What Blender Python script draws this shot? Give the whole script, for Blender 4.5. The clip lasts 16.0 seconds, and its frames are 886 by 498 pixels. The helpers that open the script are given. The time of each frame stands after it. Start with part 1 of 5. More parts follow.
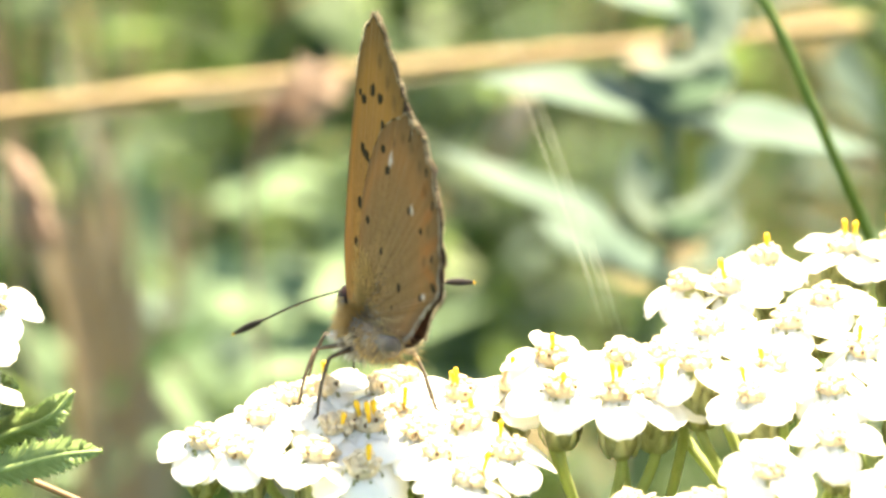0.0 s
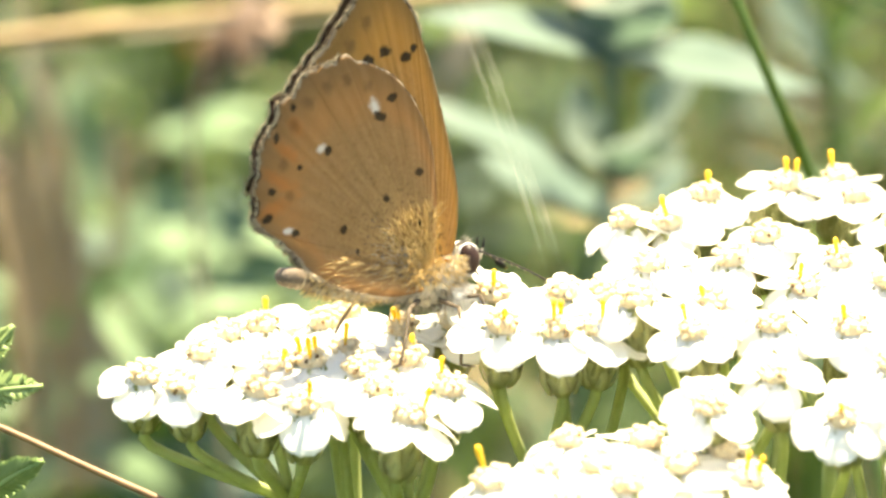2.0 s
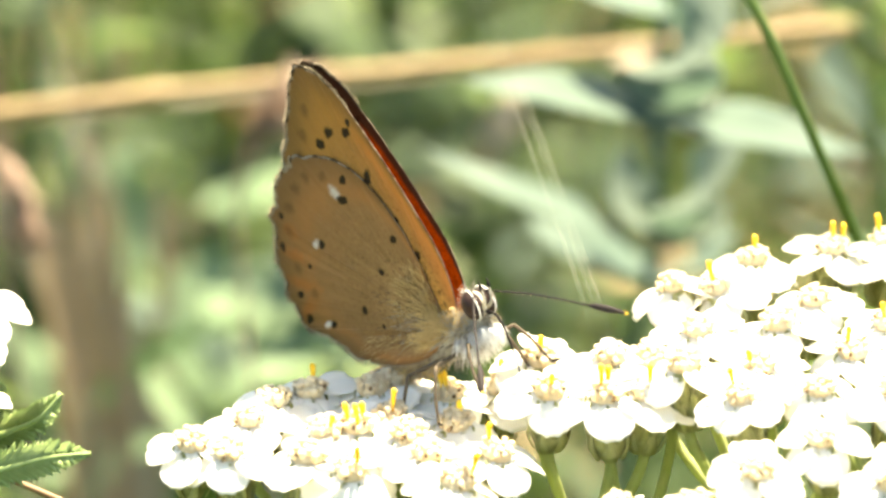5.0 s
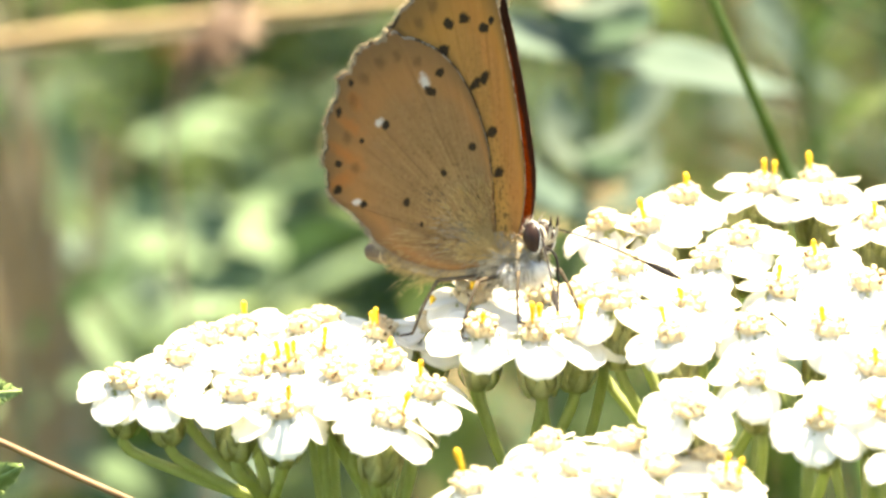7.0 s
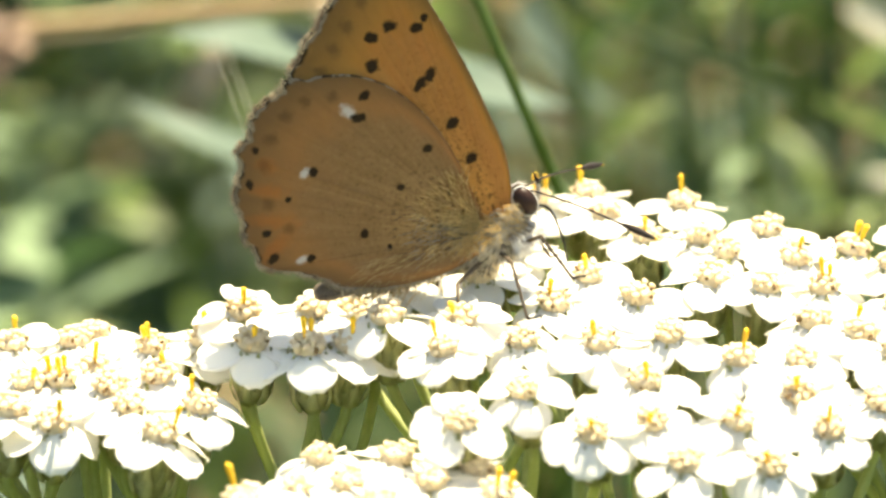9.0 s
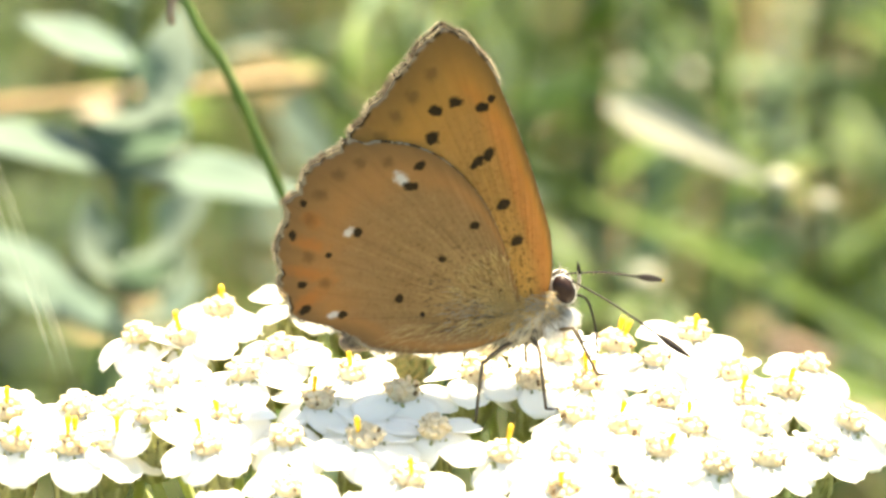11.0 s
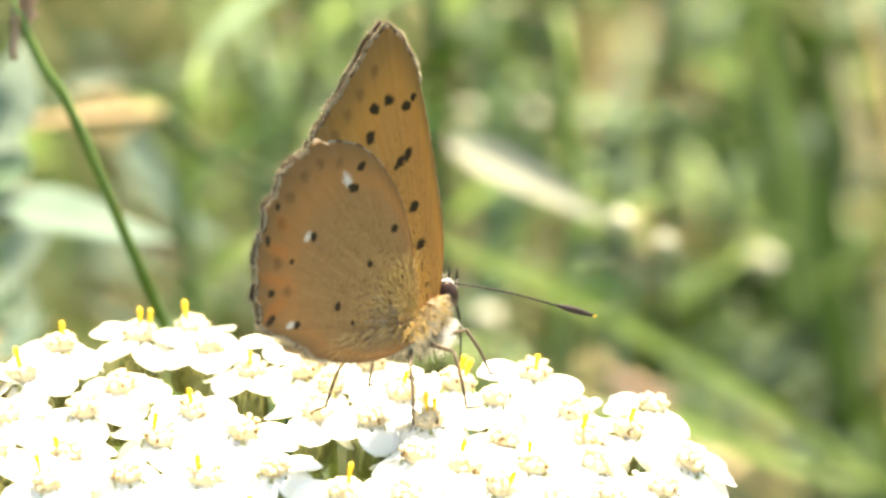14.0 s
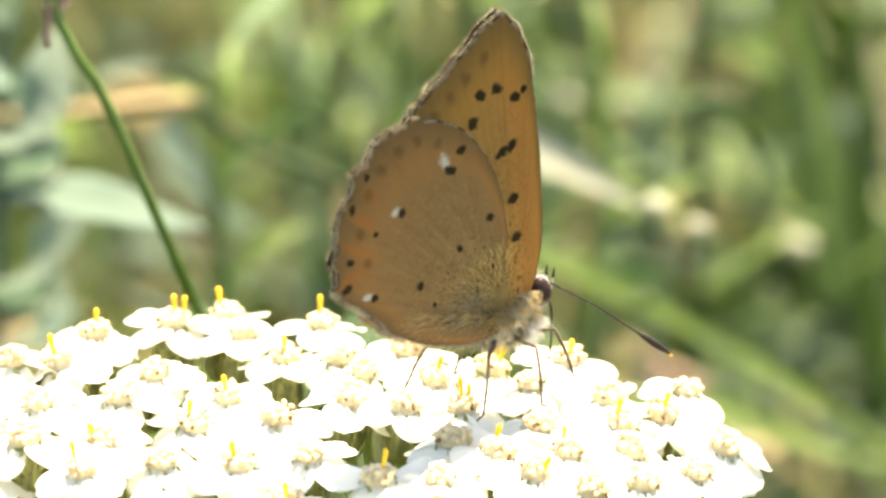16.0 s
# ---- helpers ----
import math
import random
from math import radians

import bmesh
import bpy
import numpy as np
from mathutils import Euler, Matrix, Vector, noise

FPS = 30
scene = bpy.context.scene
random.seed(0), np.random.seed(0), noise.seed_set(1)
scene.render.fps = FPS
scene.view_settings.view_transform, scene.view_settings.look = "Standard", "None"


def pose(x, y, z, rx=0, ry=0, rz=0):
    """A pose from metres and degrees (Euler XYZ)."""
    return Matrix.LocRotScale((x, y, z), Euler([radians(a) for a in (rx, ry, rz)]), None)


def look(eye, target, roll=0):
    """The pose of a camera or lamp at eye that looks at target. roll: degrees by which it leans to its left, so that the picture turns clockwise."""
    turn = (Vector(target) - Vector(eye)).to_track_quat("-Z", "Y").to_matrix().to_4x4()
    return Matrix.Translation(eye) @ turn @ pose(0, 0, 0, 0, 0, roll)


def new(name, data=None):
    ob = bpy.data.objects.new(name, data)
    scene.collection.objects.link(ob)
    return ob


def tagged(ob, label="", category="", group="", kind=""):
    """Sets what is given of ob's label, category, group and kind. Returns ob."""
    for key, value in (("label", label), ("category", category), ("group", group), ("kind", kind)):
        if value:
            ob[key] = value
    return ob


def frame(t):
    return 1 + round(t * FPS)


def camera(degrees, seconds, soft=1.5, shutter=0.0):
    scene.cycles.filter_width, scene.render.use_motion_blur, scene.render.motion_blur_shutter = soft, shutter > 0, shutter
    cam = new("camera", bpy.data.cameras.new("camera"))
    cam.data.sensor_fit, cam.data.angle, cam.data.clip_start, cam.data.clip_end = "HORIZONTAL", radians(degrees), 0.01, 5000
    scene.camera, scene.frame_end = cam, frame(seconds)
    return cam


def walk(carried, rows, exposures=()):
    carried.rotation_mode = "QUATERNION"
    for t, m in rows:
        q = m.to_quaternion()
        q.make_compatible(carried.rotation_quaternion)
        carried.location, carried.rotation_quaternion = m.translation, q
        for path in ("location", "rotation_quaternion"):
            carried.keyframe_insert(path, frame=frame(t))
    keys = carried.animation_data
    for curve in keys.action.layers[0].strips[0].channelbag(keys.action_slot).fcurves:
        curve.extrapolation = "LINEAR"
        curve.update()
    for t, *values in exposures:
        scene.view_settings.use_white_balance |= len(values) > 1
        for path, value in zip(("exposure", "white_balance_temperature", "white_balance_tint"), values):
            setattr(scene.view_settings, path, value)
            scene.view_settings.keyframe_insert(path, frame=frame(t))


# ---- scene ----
cam = camera(10.0, 16.0, soft=2.8)
cam.data.dof.use_dof = True
cam.data.dof.focus_distance = 0.272
cam.data.dof.aperture_fstop = 49.0
EYE = (0.0000, -0.2587, 0.5841)
# seconds, tilt, lean and turn of the hand-held camera, which turns about one spot
VIEW = [
    (0, 72.000, -0.000, -0.000),
    (0.5, 71.972, -0.132, -0.398),
    (1, 71.565, -0.213, -0.033),
    (1.5, 71.263, -0.120, 0.060),
    (2, 71.281, -0.399, -0.565),
    (2.5, 71.924, -0.321, -0.873),
    (3, 72.116, -0.176, -0.641),
    (3.2, 72.040, -0.170, -0.720),
    (5.3, 72.025, 0.060, -0.095),
    (5.5, 72.021, 0.076, -0.092),
    (6, 71.776, 0.121, -0.275),
    (6.5, 71.376, -0.337, -0.459),
    (7, 71.321, -0.251, -0.874),
    (7.5, 71.528, -0.444, -1.319),
    (8, 71.361, -0.547, -1.850),
    (8.5, 71.281, -0.938, -2.572),
    (9, 71.510, -1.042, -3.336),
    (9.5, 72.122, -1.267, -3.680),
    (10, 72.452, -1.673, -4.814),
    (10.2, 72.420, -1.640, -5.670),
    (12.3, 73.330, -1.500, -6.080),
    (12.5, 73.359, -1.498, -5.918),
    (13, 73.037, -1.915, -6.517),
    (13.5, 72.890, -2.290, -7.373),
    (14, 73.159, -2.462, -7.574),
    (14.5, 73.097, -2.382, -7.279),
    (15, 72.896, -2.127, -6.886),
    (15.5, 72.842, -2.148, -6.524),
    (16, 72.987, -2.105, -7.283),
]
# the clip's camera lets in less light while the dark wings fill its picture
LIGHTNESS = [(0.0, 2.86), (2.0, 2.65), (2.5, 2.55), (3.0, 2.55), (5.5, 2.75), (6.0, 2.81), (7.0, 2.61), (8.0, 2.34), (9.0, 2.07), (9.5, 2.19), (10.0, 2.44), (12.5, 2.77), (14.5, 2.80), (16.0, 2.57)]
walk(cam, [(t, pose(*EYE, rx, ry, rz)) for t, rx, ry, rz in VIEW], exposures=[(t, e, 8500, 4) for t, e in LIGHTNESS])

# ---------------------------------------------------------------- light
world = bpy.data.worlds.new("sky")
scene.world = world
world.use_nodes = True
wn = world.node_tree.nodes
sky = wn.new("ShaderNodeTexSky")
sky.sky_type = 'NISHITA'
sky.sun_disc = False
sky.sun_elevation = radians(71)
sky.sun_rotation = radians(29)
world.node_tree.links.new(sky.outputs[0], wn["Background"].inputs[0])
wn["Background"].inputs[1].default_value = 0.085
sun = new("sun", bpy.data.lights.new("sun", 'SUN'))
sun.data.energy = 5.0
sun.data.angle = radians(0.53)
sun.data.color = (1.0, 0.95, 0.86)
sun.matrix_world = look((0.158, 0.285, 1.4455), (0, 0, 0.5))

# ---------------------------------------------------------------- materials
MM = 0.001


def shader(name):
    m = bpy.data.materials.new(name)
    m.use_nodes = True
    nt = m.node_tree
    return m, nt, nt.nodes, nt.nodes["Principled BSDF"]


def plain(name, dark, light, rough=0.6, scale=400.0, thin=0.0, bump=0.2, stretch=(1, 1, 1), spec=0.4, sheen=0.0):
    """A surface between two colours at two scales of noise; thin: how much light passes through."""
    m, nt, nodes, b = shader(name)
    co = nodes.new("ShaderNodeTexCoord")
    mp = nodes.new("ShaderNodeMapping")
    mp.inputs["Scale"].default_value = stretch
    nt.links.new(co.outputs["Object"], mp.inputs[0])
    fine, wide = nodes.new("ShaderNodeTexNoise"), nodes.new("ShaderNodeTexNoise")
    fine.inputs["Scale"].default_value, wide.inputs["Scale"].default_value = scale * 5, scale
    fine.inputs["Detail"].default_value = 4
    for n in (fine, wide):
        nt.links.new(mp.outputs[0], n.inputs["Vector"])
    info = nodes.new("ShaderNodeObjectInfo")
    island = nodes.new("ShaderNodeNewGeometry")
    s = nodes.new("ShaderNodeMath"); s.operation = 'ADD'
    nt.links.new(fine.outputs[0], s.inputs[0]); nt.links.new(wide.outputs[0], s.inputs[1])
    r = nodes.new("ShaderNodeMath"); r.operation = 'ADD'
    nt.links.new(info.outputs["Random"], r.inputs[0]); nt.links.new(island.outputs["Random Per Island"], r.inputs[1])
    k = nodes.new("ShaderNodeMath"); k.operation = 'MULTIPLY_ADD'; k.inputs[1].default_value = 0.35
    nt.links.new(r.outputs[0], k.inputs[0]); nt.links.new(s.outputs[0], k.inputs[2])
    ramp = nodes.new("ShaderNodeValToRGB")
    mr = nodes.new("ShaderNodeMapRange")
    mr.inputs["From Min"].default_value, mr.inputs["From Max"].default_value = 0.7, 1.8
    nt.links.new(k.outputs[0], mr.inputs["Value"])
    ramp.color_ramp.elements[0].color, ramp.color_ramp.elements[1].color = (*dark, 1), (*light, 1)
    nt.links.new(mr.outputs[0], ramp.inputs[0])
    nt.links.new(ramp.outputs[0], b.inputs["Base Color"])
    b.inputs["Roughness"].default_value = rough
    b.inputs["Specular IOR Level"].default_value = spec
    b.inputs["Sheen Weight"].default_value = sheen
    if bump:
        bp = nodes.new("ShaderNodeBump")
        bp.inputs["Strength"].default_value, bp.inputs["Distance"].default_value = bump, 0.0002
        nt.links.new(s.outputs[0], bp.inputs["Height"])
        nt.links.new(bp.outputs[0], b.inputs["Normal"])
    if thin:
        tl = nodes.new("ShaderNodeBsdfTranslucent")
        mix = nodes.new("ShaderNodeMixShader")
        mix.inputs[0].default_value = thin
        nt.links.new(ramp.outputs[0], tl.inputs[0])
        nt.links.new(b.outputs[0], mix.inputs[1]); nt.links.new(tl.outputs[0], mix.inputs[2])
        nt.links.new(mix.outputs[0], nodes["Material Output"].inputs[0])
    return m


PETAL = plain("petal_white", (0.90, 0.875, 0.81), (0.94, 0.925, 0.875), 0.65, 300, 0.45, 0.12)
DISC = plain("disc_cream", (0.66, 0.53, 0.34), (0.88, 0.79, 0.59), 0.7, 900, 0.4, 0.3)
ANTHER = plain("spent_anther_brown", (0.10, 0.06, 0.03), (0.24, 0.15, 0.07), 0.8, 900)
STIGMA = plain("stigma_orange_yellow", (0.84, 0.46, 0.02), (0.94, 0.64, 0.055), 0.6, 900, 0.15)
CUP = plain("involucre_green", (0.30, 0.31, 0.11), (0.52, 0.51, 0.25), 0.6, 500, 0.35)
STALK = plain("stem_green", (0.31, 0.37, 0.12), (0.52, 0.57, 0.25), 0.55, 250, 0.45)
BLADE = plain("grass_blade_green", (0.045, 0.078, 0.014), (0.16, 0.235, 0.045), 0.45, 30, 0.45, 0.1)
FRESH = plain("leaf_fresh_green", (0.066, 0.122, 0.016), (0.185, 0.275, 0.05), 0.45, 60, 0.5, 0.1)
# dark stems; on herb leaves this tone also stands in for shade
DEEP = plain("stem_and_shade_dark_green", (0.014, 0.030, 0.010), (0.040, 0.068, 0.022), 0.6, 60, 0.1, 0.1, spec=0.2)
# lit copy of the silver leaf green below, light put into its colour
SILVER_LIT = plain("leaf_silver_lit", (0.20, 0.27, 0.215), (0.31, 0.375, 0.31), 0.7, 60, 0.7, 0.1, spec=0.2)
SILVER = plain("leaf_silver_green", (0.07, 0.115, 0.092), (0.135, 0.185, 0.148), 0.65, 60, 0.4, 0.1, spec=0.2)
# brighter copy of the pale leaf green, with sunlight in the colour
SUNLIT = plain("leaf_paled_for_sun", (0.17, 0.26, 0.135), (0.29, 0.385, 0.235), 0.6, 60, 0.5, 0.1, spec=0.2)
MINT = plain("leaf_pale_green", (0.12, 0.195, 0.095), (0.235, 0.325, 0.195), 0.6, 60, 0.5, 0.1, spec=0.2)
TEAL = plain("stem_blue_green", (0.035, 0.07, 0.045), (0.09, 0.14, 0.085), 0.5, 60, 0.15, 0.1)
STEM_GREEN = plain("grass_stem_green", (0.06, 0.115, 0.022), (0.155, 0.24, 0.055), 0.5, 60, 0.25, 0.1)
STRAW = plain("straw_dry", (0.20, 0.125, 0.055), (0.40, 0.28, 0.14), 0.6, 80, 0.15, 0.2)
LEAFY = plain("yarrow_leaf_green", (0.17, 0.27, 0.075), (0.39, 0.49, 0.20), 0.5, 300, 0.4, 0.15)
REDDISH = plain("dry_reddish", (0.16, 0.085, 0.04), (0.33, 0.20, 0.11), 0.6, 200, 0.1, 0.2)
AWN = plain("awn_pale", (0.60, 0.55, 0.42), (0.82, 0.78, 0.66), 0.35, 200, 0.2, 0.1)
PALE = plain("dry_pale", (0.19, 0.15, 0.095), (0.36, 0.30, 0.21), 0.5, 80, 0.2, 0.1)
BLEACHED = plain("dry_bleached", (0.28, 0.275, 0.20), (0.47, 0.455, 0.36), 0.5, 80, 0.3, 0.1)
RUST = plain("dry_brown", (0.22, 0.16, 0.09), (0.42, 0.31, 0.19), 0.7, 80, 0.5, 0.2)
PINK = plain("seed_head_pinkish", (0.28, 0.19, 0.14), (0.48, 0.35, 0.27), 0.8, 120, 0.35)
EARTH = plain("meadow_floor", (0.022, 0.034, 0.008), (0.055, 0.07, 0.018), 0.95, 20, 0.0, 0.5)

# ---------------------------------------------------------------- building helpers


def mesh_of(name, verts, faces, smooth=True):
    me = bpy.data.meshes.new(name)
    me.from_pydata([tuple(v) for v in verts], [], faces)
    if smooth:
        me.polygons.foreach_set("use_smooth", [True] * len(me.polygons))
    return me


def put(name, me, mat, parent=None, label="", m=None):
    """One mesh object, as a thing or as a part of parent."""
    if mat and not me.materials:
        me.materials.append(mat)
    ob = new(name, me)
    if parent:
        ob.parent = parent
    if m is not None:
        ob.matrix_basis = m
    return tagged(ob, label)


def thing(name, label, category, group="", m=None, kind=""):
    ob = new(name)
    ob.empty_display_size = 0.005
    if m is not None:
        ob.matrix_basis = m
    return tagged(ob, label, category, group, kind)


def spline(pts, n):
    """n points along a smooth curve through pts that does not overshoot."""
    p = [Vector(q) for q in pts]
    if len(p) == 2:
        return [p[0].lerp(p[1], i / (n - 1)) for i in range(n)]
    p = [2 * p[0] - p[1]] + p + [2 * p[-1] - p[-2]]
    k = [0.0]
    for a, b in zip(p, p[1:]):
        k.append(k[-1] + math.sqrt((b - a).length))
    out, j = [], 1
    for i in range(n):
        t = k[1] + (k[-2] - k[1]) * i / (n - 1)
        while j < len(p) - 3 and t > k[j + 1]:
            j += 1
        q, u = p[j - 1:j + 3], k[j - 1:j + 3]
        for d in (1, 2):
            q = [q[m].lerp(q[m + 1], (t - u[m]) / (u[m + d] - u[m])) for m in range(4 - d)]
        out.append(q[0].lerp(q[1], (t - u[1]) / (u[2] - u[1])))
    return out


def tube_data(pts, radii, sides=8):
    """Vertices and faces of a closed, rounded tube along pts."""
    pts = [Vector(q) for q in pts]
    verts, faces = [], []
    side = None
    for i, q in enumerate(pts):
        d = (pts[min(i + 1, len(pts) - 1)] - pts[max(i - 1, 0)]).normalized()
        if side is None:
            side = d.orthogonal().normalized()
        side = (side - d * side.dot(d)).normalized()
        up = d.cross(side)
        for k in range(sides):
            a = 2 * math.pi * k / sides
            verts.append(q + radii[i] * (math.cos(a) * side + math.sin(a) * up))
    for i in range(len(pts) - 1):
        for k in range(sides):
            a, b = i * sides + k, i * sides + (k + 1) % sides
            faces.append((a, b, b + sides, a + sides))
    faces.append(tuple(range(sides))[::-1])
    faces.append(tuple(range(len(verts) - sides, len(verts))))
    return verts, faces


def tube(name, pts, r0, r1=None, n=10, sides=8, bulge=None):
    q = spline(pts, n)
    r1 = r0 if r1 is None else r1
    rad = [(r0 + (r1 - r0) * i / (n - 1)) * (bulge(i / (n - 1)) if bulge else 1) for i in range(n)]
    return mesh_of(name, *tube_data(q, rad, sides))


def blade_data(pts, width, fold=0.25, face=(0, -1, 0.3), n=10, shape=None):
    """A leaf blade along pts with a folded middle rib and a little thickness."""
    q = spline(pts, n)
    verts, faces = [], []
    face = Vector(face)
    for i, c in enumerate(q):
        s = i / (n - 1)
        w = width * 0.5 * (shape(s) if shape else (1 - s ** 2.2) * min(1, 0.45 + 3 * s))
        d = (q[min(i + 1, n - 1)] - q[max(i - 1, 0)]).normalized()
        x = d.cross(face).normalized()
        z = x.cross(d)
        t = max(0.03 * w, 0.00005)
        verts += [c - x * w + z * fold * w, c - z * t, c + x * w + z * fold * w, c + z * t]
    for i in range(n - 1):
        a, b = 4 * i, 4 * i + 4
        for k in range(4):
            faces.append((a + k, a + (k + 1) % 4, b + (k + 1) % 4, b + k))
    faces += [(0, 3, 2, 1), (4 * n - 4, 4 * n - 3, 4 * n - 2, 4 * n - 1)]
    return verts, faces


def joined(parts):
    V, Fc = [], []
    for v, f in parts:
        o = len(V)
        V += list(v)
        Fc += [tuple(i + o for i in g) for g in f]
    return V, Fc


def ball(name, rx, ry, rz, seg=16, rings=10, wob=0.0):
    bm = bmesh.new()
    bmesh.ops.create_uvsphere(bm, u_segments=seg, v_segments=rings, radius=1)
    for v in bm.verts:
        k = 1 + wob * noise.noise(v.co * 3)
        v.co = Vector((v.co.x * rx * k, v.co.y * ry * k, v.co.z * rz * k))
    me = bpy.data.meshes.new(name)
    for f in bm.faces:
        f.smooth = True
    bm.to_mesh(me)
    bm.free()
    return me


# ---------------------------------------------------------------- meadow floor
gv, gf = [], []
N = 60
for j in range(N + 1):
    for i in range(N + 1):
        x, y = (i / N - 0.5), (j / N - 0.5)
        x, y = math.copysign(abs(x * 2) ** 3 * 60, x), math.copysign(abs(y * 2) ** 3 * 60, y)
        gv.append((x, y, 0.02 * noise.noise((x * 2, y * 2, 0)) - 0.02))
for j in range(N):
    for i in range(N):
        a = j * (N + 1) + i
        gf.append((a, a + 1, a + N + 2, a + N + 1))
ground = put("ground", mesh_of("ground", gv, gf), EARTH)
tagged(ground, "mossy brown-green meadow soil under the grass", "ground", kind="structure")

# ---------------------------------------------------------------- yarrow in the foreground


def petal_mesh(length, width, droop, lobe):
    """A broad ray petal with three blunt lobes at its tip, bent over along its length."""
    nu, nv = 9, 8
    top, bot, faces = [], [], []
    for i in range(nu):
        s = i / (nu - 1)
        for j in range(nv):
            q = j / (nv - 1) * 2 - 1
            half = width * 0.5 * (0.26 + 0.74 * math.sin(min(1.0, s * 1.5 + 0.12) * math.pi / 2)) * (1 if s < 0.62 else math.sqrt(max(0.0, 1 - ((s - 0.62) / 0.5) ** 2)))
            tip = length * (1 - 0.10 * q * q - lobe * (0.5 + 0.5 * math.cos(q * 3 * math.pi)) * s ** 6)
            x = s * tip
            z = -droop * length * s ** 2 + 0.10 * width * (q * q) * (s - 0.25) + 0.018 * width * math.cos(q * 6)
            top.append((x, q * half, z))
            bot.append((x, q * half, z - 0.05 * MM))
    n = nu * nv
    for i in range(nu - 1):
        for j in range(nv - 1):
            a = i * nv + j
            faces.append((a, a + nv, a + nv + 1, a + 1))
            faces.append((n + a, n + a + 1, n + a + nv + 1, n + a + nv))
    rim = [i * nv for i in range(nu)] + [(nu - 1) * nv + j for j in range(1, nv)] + [i * nv + nv - 1 for i in range(nu - 2, -1, -1)]
    for a, b in zip(rim, rim[1:]):
        faces.append((a, n + a, n + b, b))
    return mesh_of("petal", top + bot, faces)


def disc_mesh(seed):
    """The low cushion of small tubular florets in the middle of a head."""
    rnd = random.Random(seed)
    parts = []
    v, f = tube_data([Vector((0, 0, z * MM)) for z in (-0.1, 0.15, 0.42, 0.60, 0.68)], [r * MM for r in (0.95, 1.05, 0.92, 0.60, 0.15)], 12)
    parts.append((v, f))
    for k in range(19):
        a, r = k * 2.399, 0.98 * MM * math.sqrt((k + 0.4) / 19)
        h = (0.80 - 0.42 * (r / MM) ** 2 + rnd.uniform(-0.22, 0.16)) * MM
        c = Vector((r * math.cos(a), r * math.sin(a), 0.1 * MM))
        lean = c * 0.22
        w = rnd.uniform(0.13, 0.26) * MM
        q = [c, c + lean * 0.5 + Vector((0, 0, h * 0.6)), c + lean + Vector((0, 0, h)), c + lean * 1.05 + Vector((0, 0, h + 0.05 * MM))]
        parts.append(tube_data(q, [w * 0.8, w * 0.95, w * 1.25, w * 0.8], 6))
    return mesh_of("disc", *joined(parts))


def speck_mesh(seed):
    """A few spent brown anthers sticking out between the florets."""
    rnd = random.Random(seed)
    parts = []
    for _ in range(rnd.choice((3, 4, 6))):
        a, r = rnd.uniform(0, 6.28), rnd.uniform(0.65, 1.1) * MM
        c = Vector((r * math.cos(a), r * math.sin(a), (0.72 - 0.35 * (r / MM) ** 2) * MM))
        d = Vector((math.cos(a) * 0.7, math.sin(a) * 0.7, 0.8)) * rnd.uniform(0.16, 0.30) * MM
        parts.append(tube_data([c, c + d * 0.5, c + d], [0.10 * MM, 0.15 * MM, 0.08 * MM], 5))
    return mesh_of("spent_anther", *joined(parts))


def cup_mesh():
    """The ovoid green cup of overlapping bracts that holds one head."""
    parts = []
    prof = [(0.25, -3.5), (0.72, -3.1), (1.02, -2.3), (1.04, -1.2), (0.9, 0.0)]
    q = [Vector((0, 0, z * MM)) for _, z in prof]
    parts.append(tube_data(q, [r * MM for r, _ in prof], 12))
    for row, (z0, z1, n) in enumerate(((-3.2, -1.5, 6), (-2.5, -0.7, 7), (-1.6, 0.2, 7))):
        for k in range(n):
            a = 2 * math.pi * (k + 0.5 * row) / n
            u = Vector((math.cos(a), math.sin(a), 0))
            p = [u * (0.80 + 0.06 * row) * MM + Vector((0, 0, z0 * MM)), u * (1.13 + 0.02 * row) * MM + Vector((0, 0, (z0 * .5 + z1 * .5) * MM)), u * 1.0 * MM + Vector((0, 0, z1 * MM))]
            parts.append(blade_data(p, 0.85 * MM, 0.1, tuple(-u), 5, lambda s: math.sin(min(1, s * 1.1 + 0.25) * math.pi) ** 0.6 if s < 0.68 else (1 - s) * 2.2))
    return mesh_of("involucre", *joined(parts))


def stigma_mesh(h):
    q = [(0, 0, 0.3 * MM), (0.05 * MM, 0, h * 0.6), (0.0, 0.04 * MM, h), (0, 0, h + 0.14 * MM)]
    v, f = tube_data([Vector(p) for p in q], [0.10 * MM, 0.11 * MM, 0.17 * MM, 0.10 * MM], 7)
    return mesh_of("stigma", v, f)


PETALS = [petal_mesh(2.45 * MM, 2.55 * MM, 0.16, 0.05), petal_mesh(2.2 * MM, 2.45 * MM, 0.28, 0.07), petal_mesh(2.55 * MM, 2.3 * MM, 0.08, 0.04), petal_mesh(2.25 * MM, 2.6 * MM, 0.42, 0.06)]
DISCS = [disc_mesh(k) for k in range(5)]
SPECKS = [speck_mesh(k) for k in range(6)]
CUPMESH = cup_mesh()
STIGMAS = [stigma_mesh(h * MM) for h in (1.40, 1.60, 1.85)]
for me in PETALS:
    me.materials.append(PETAL)
CUPMESH.materials.append(CUP)

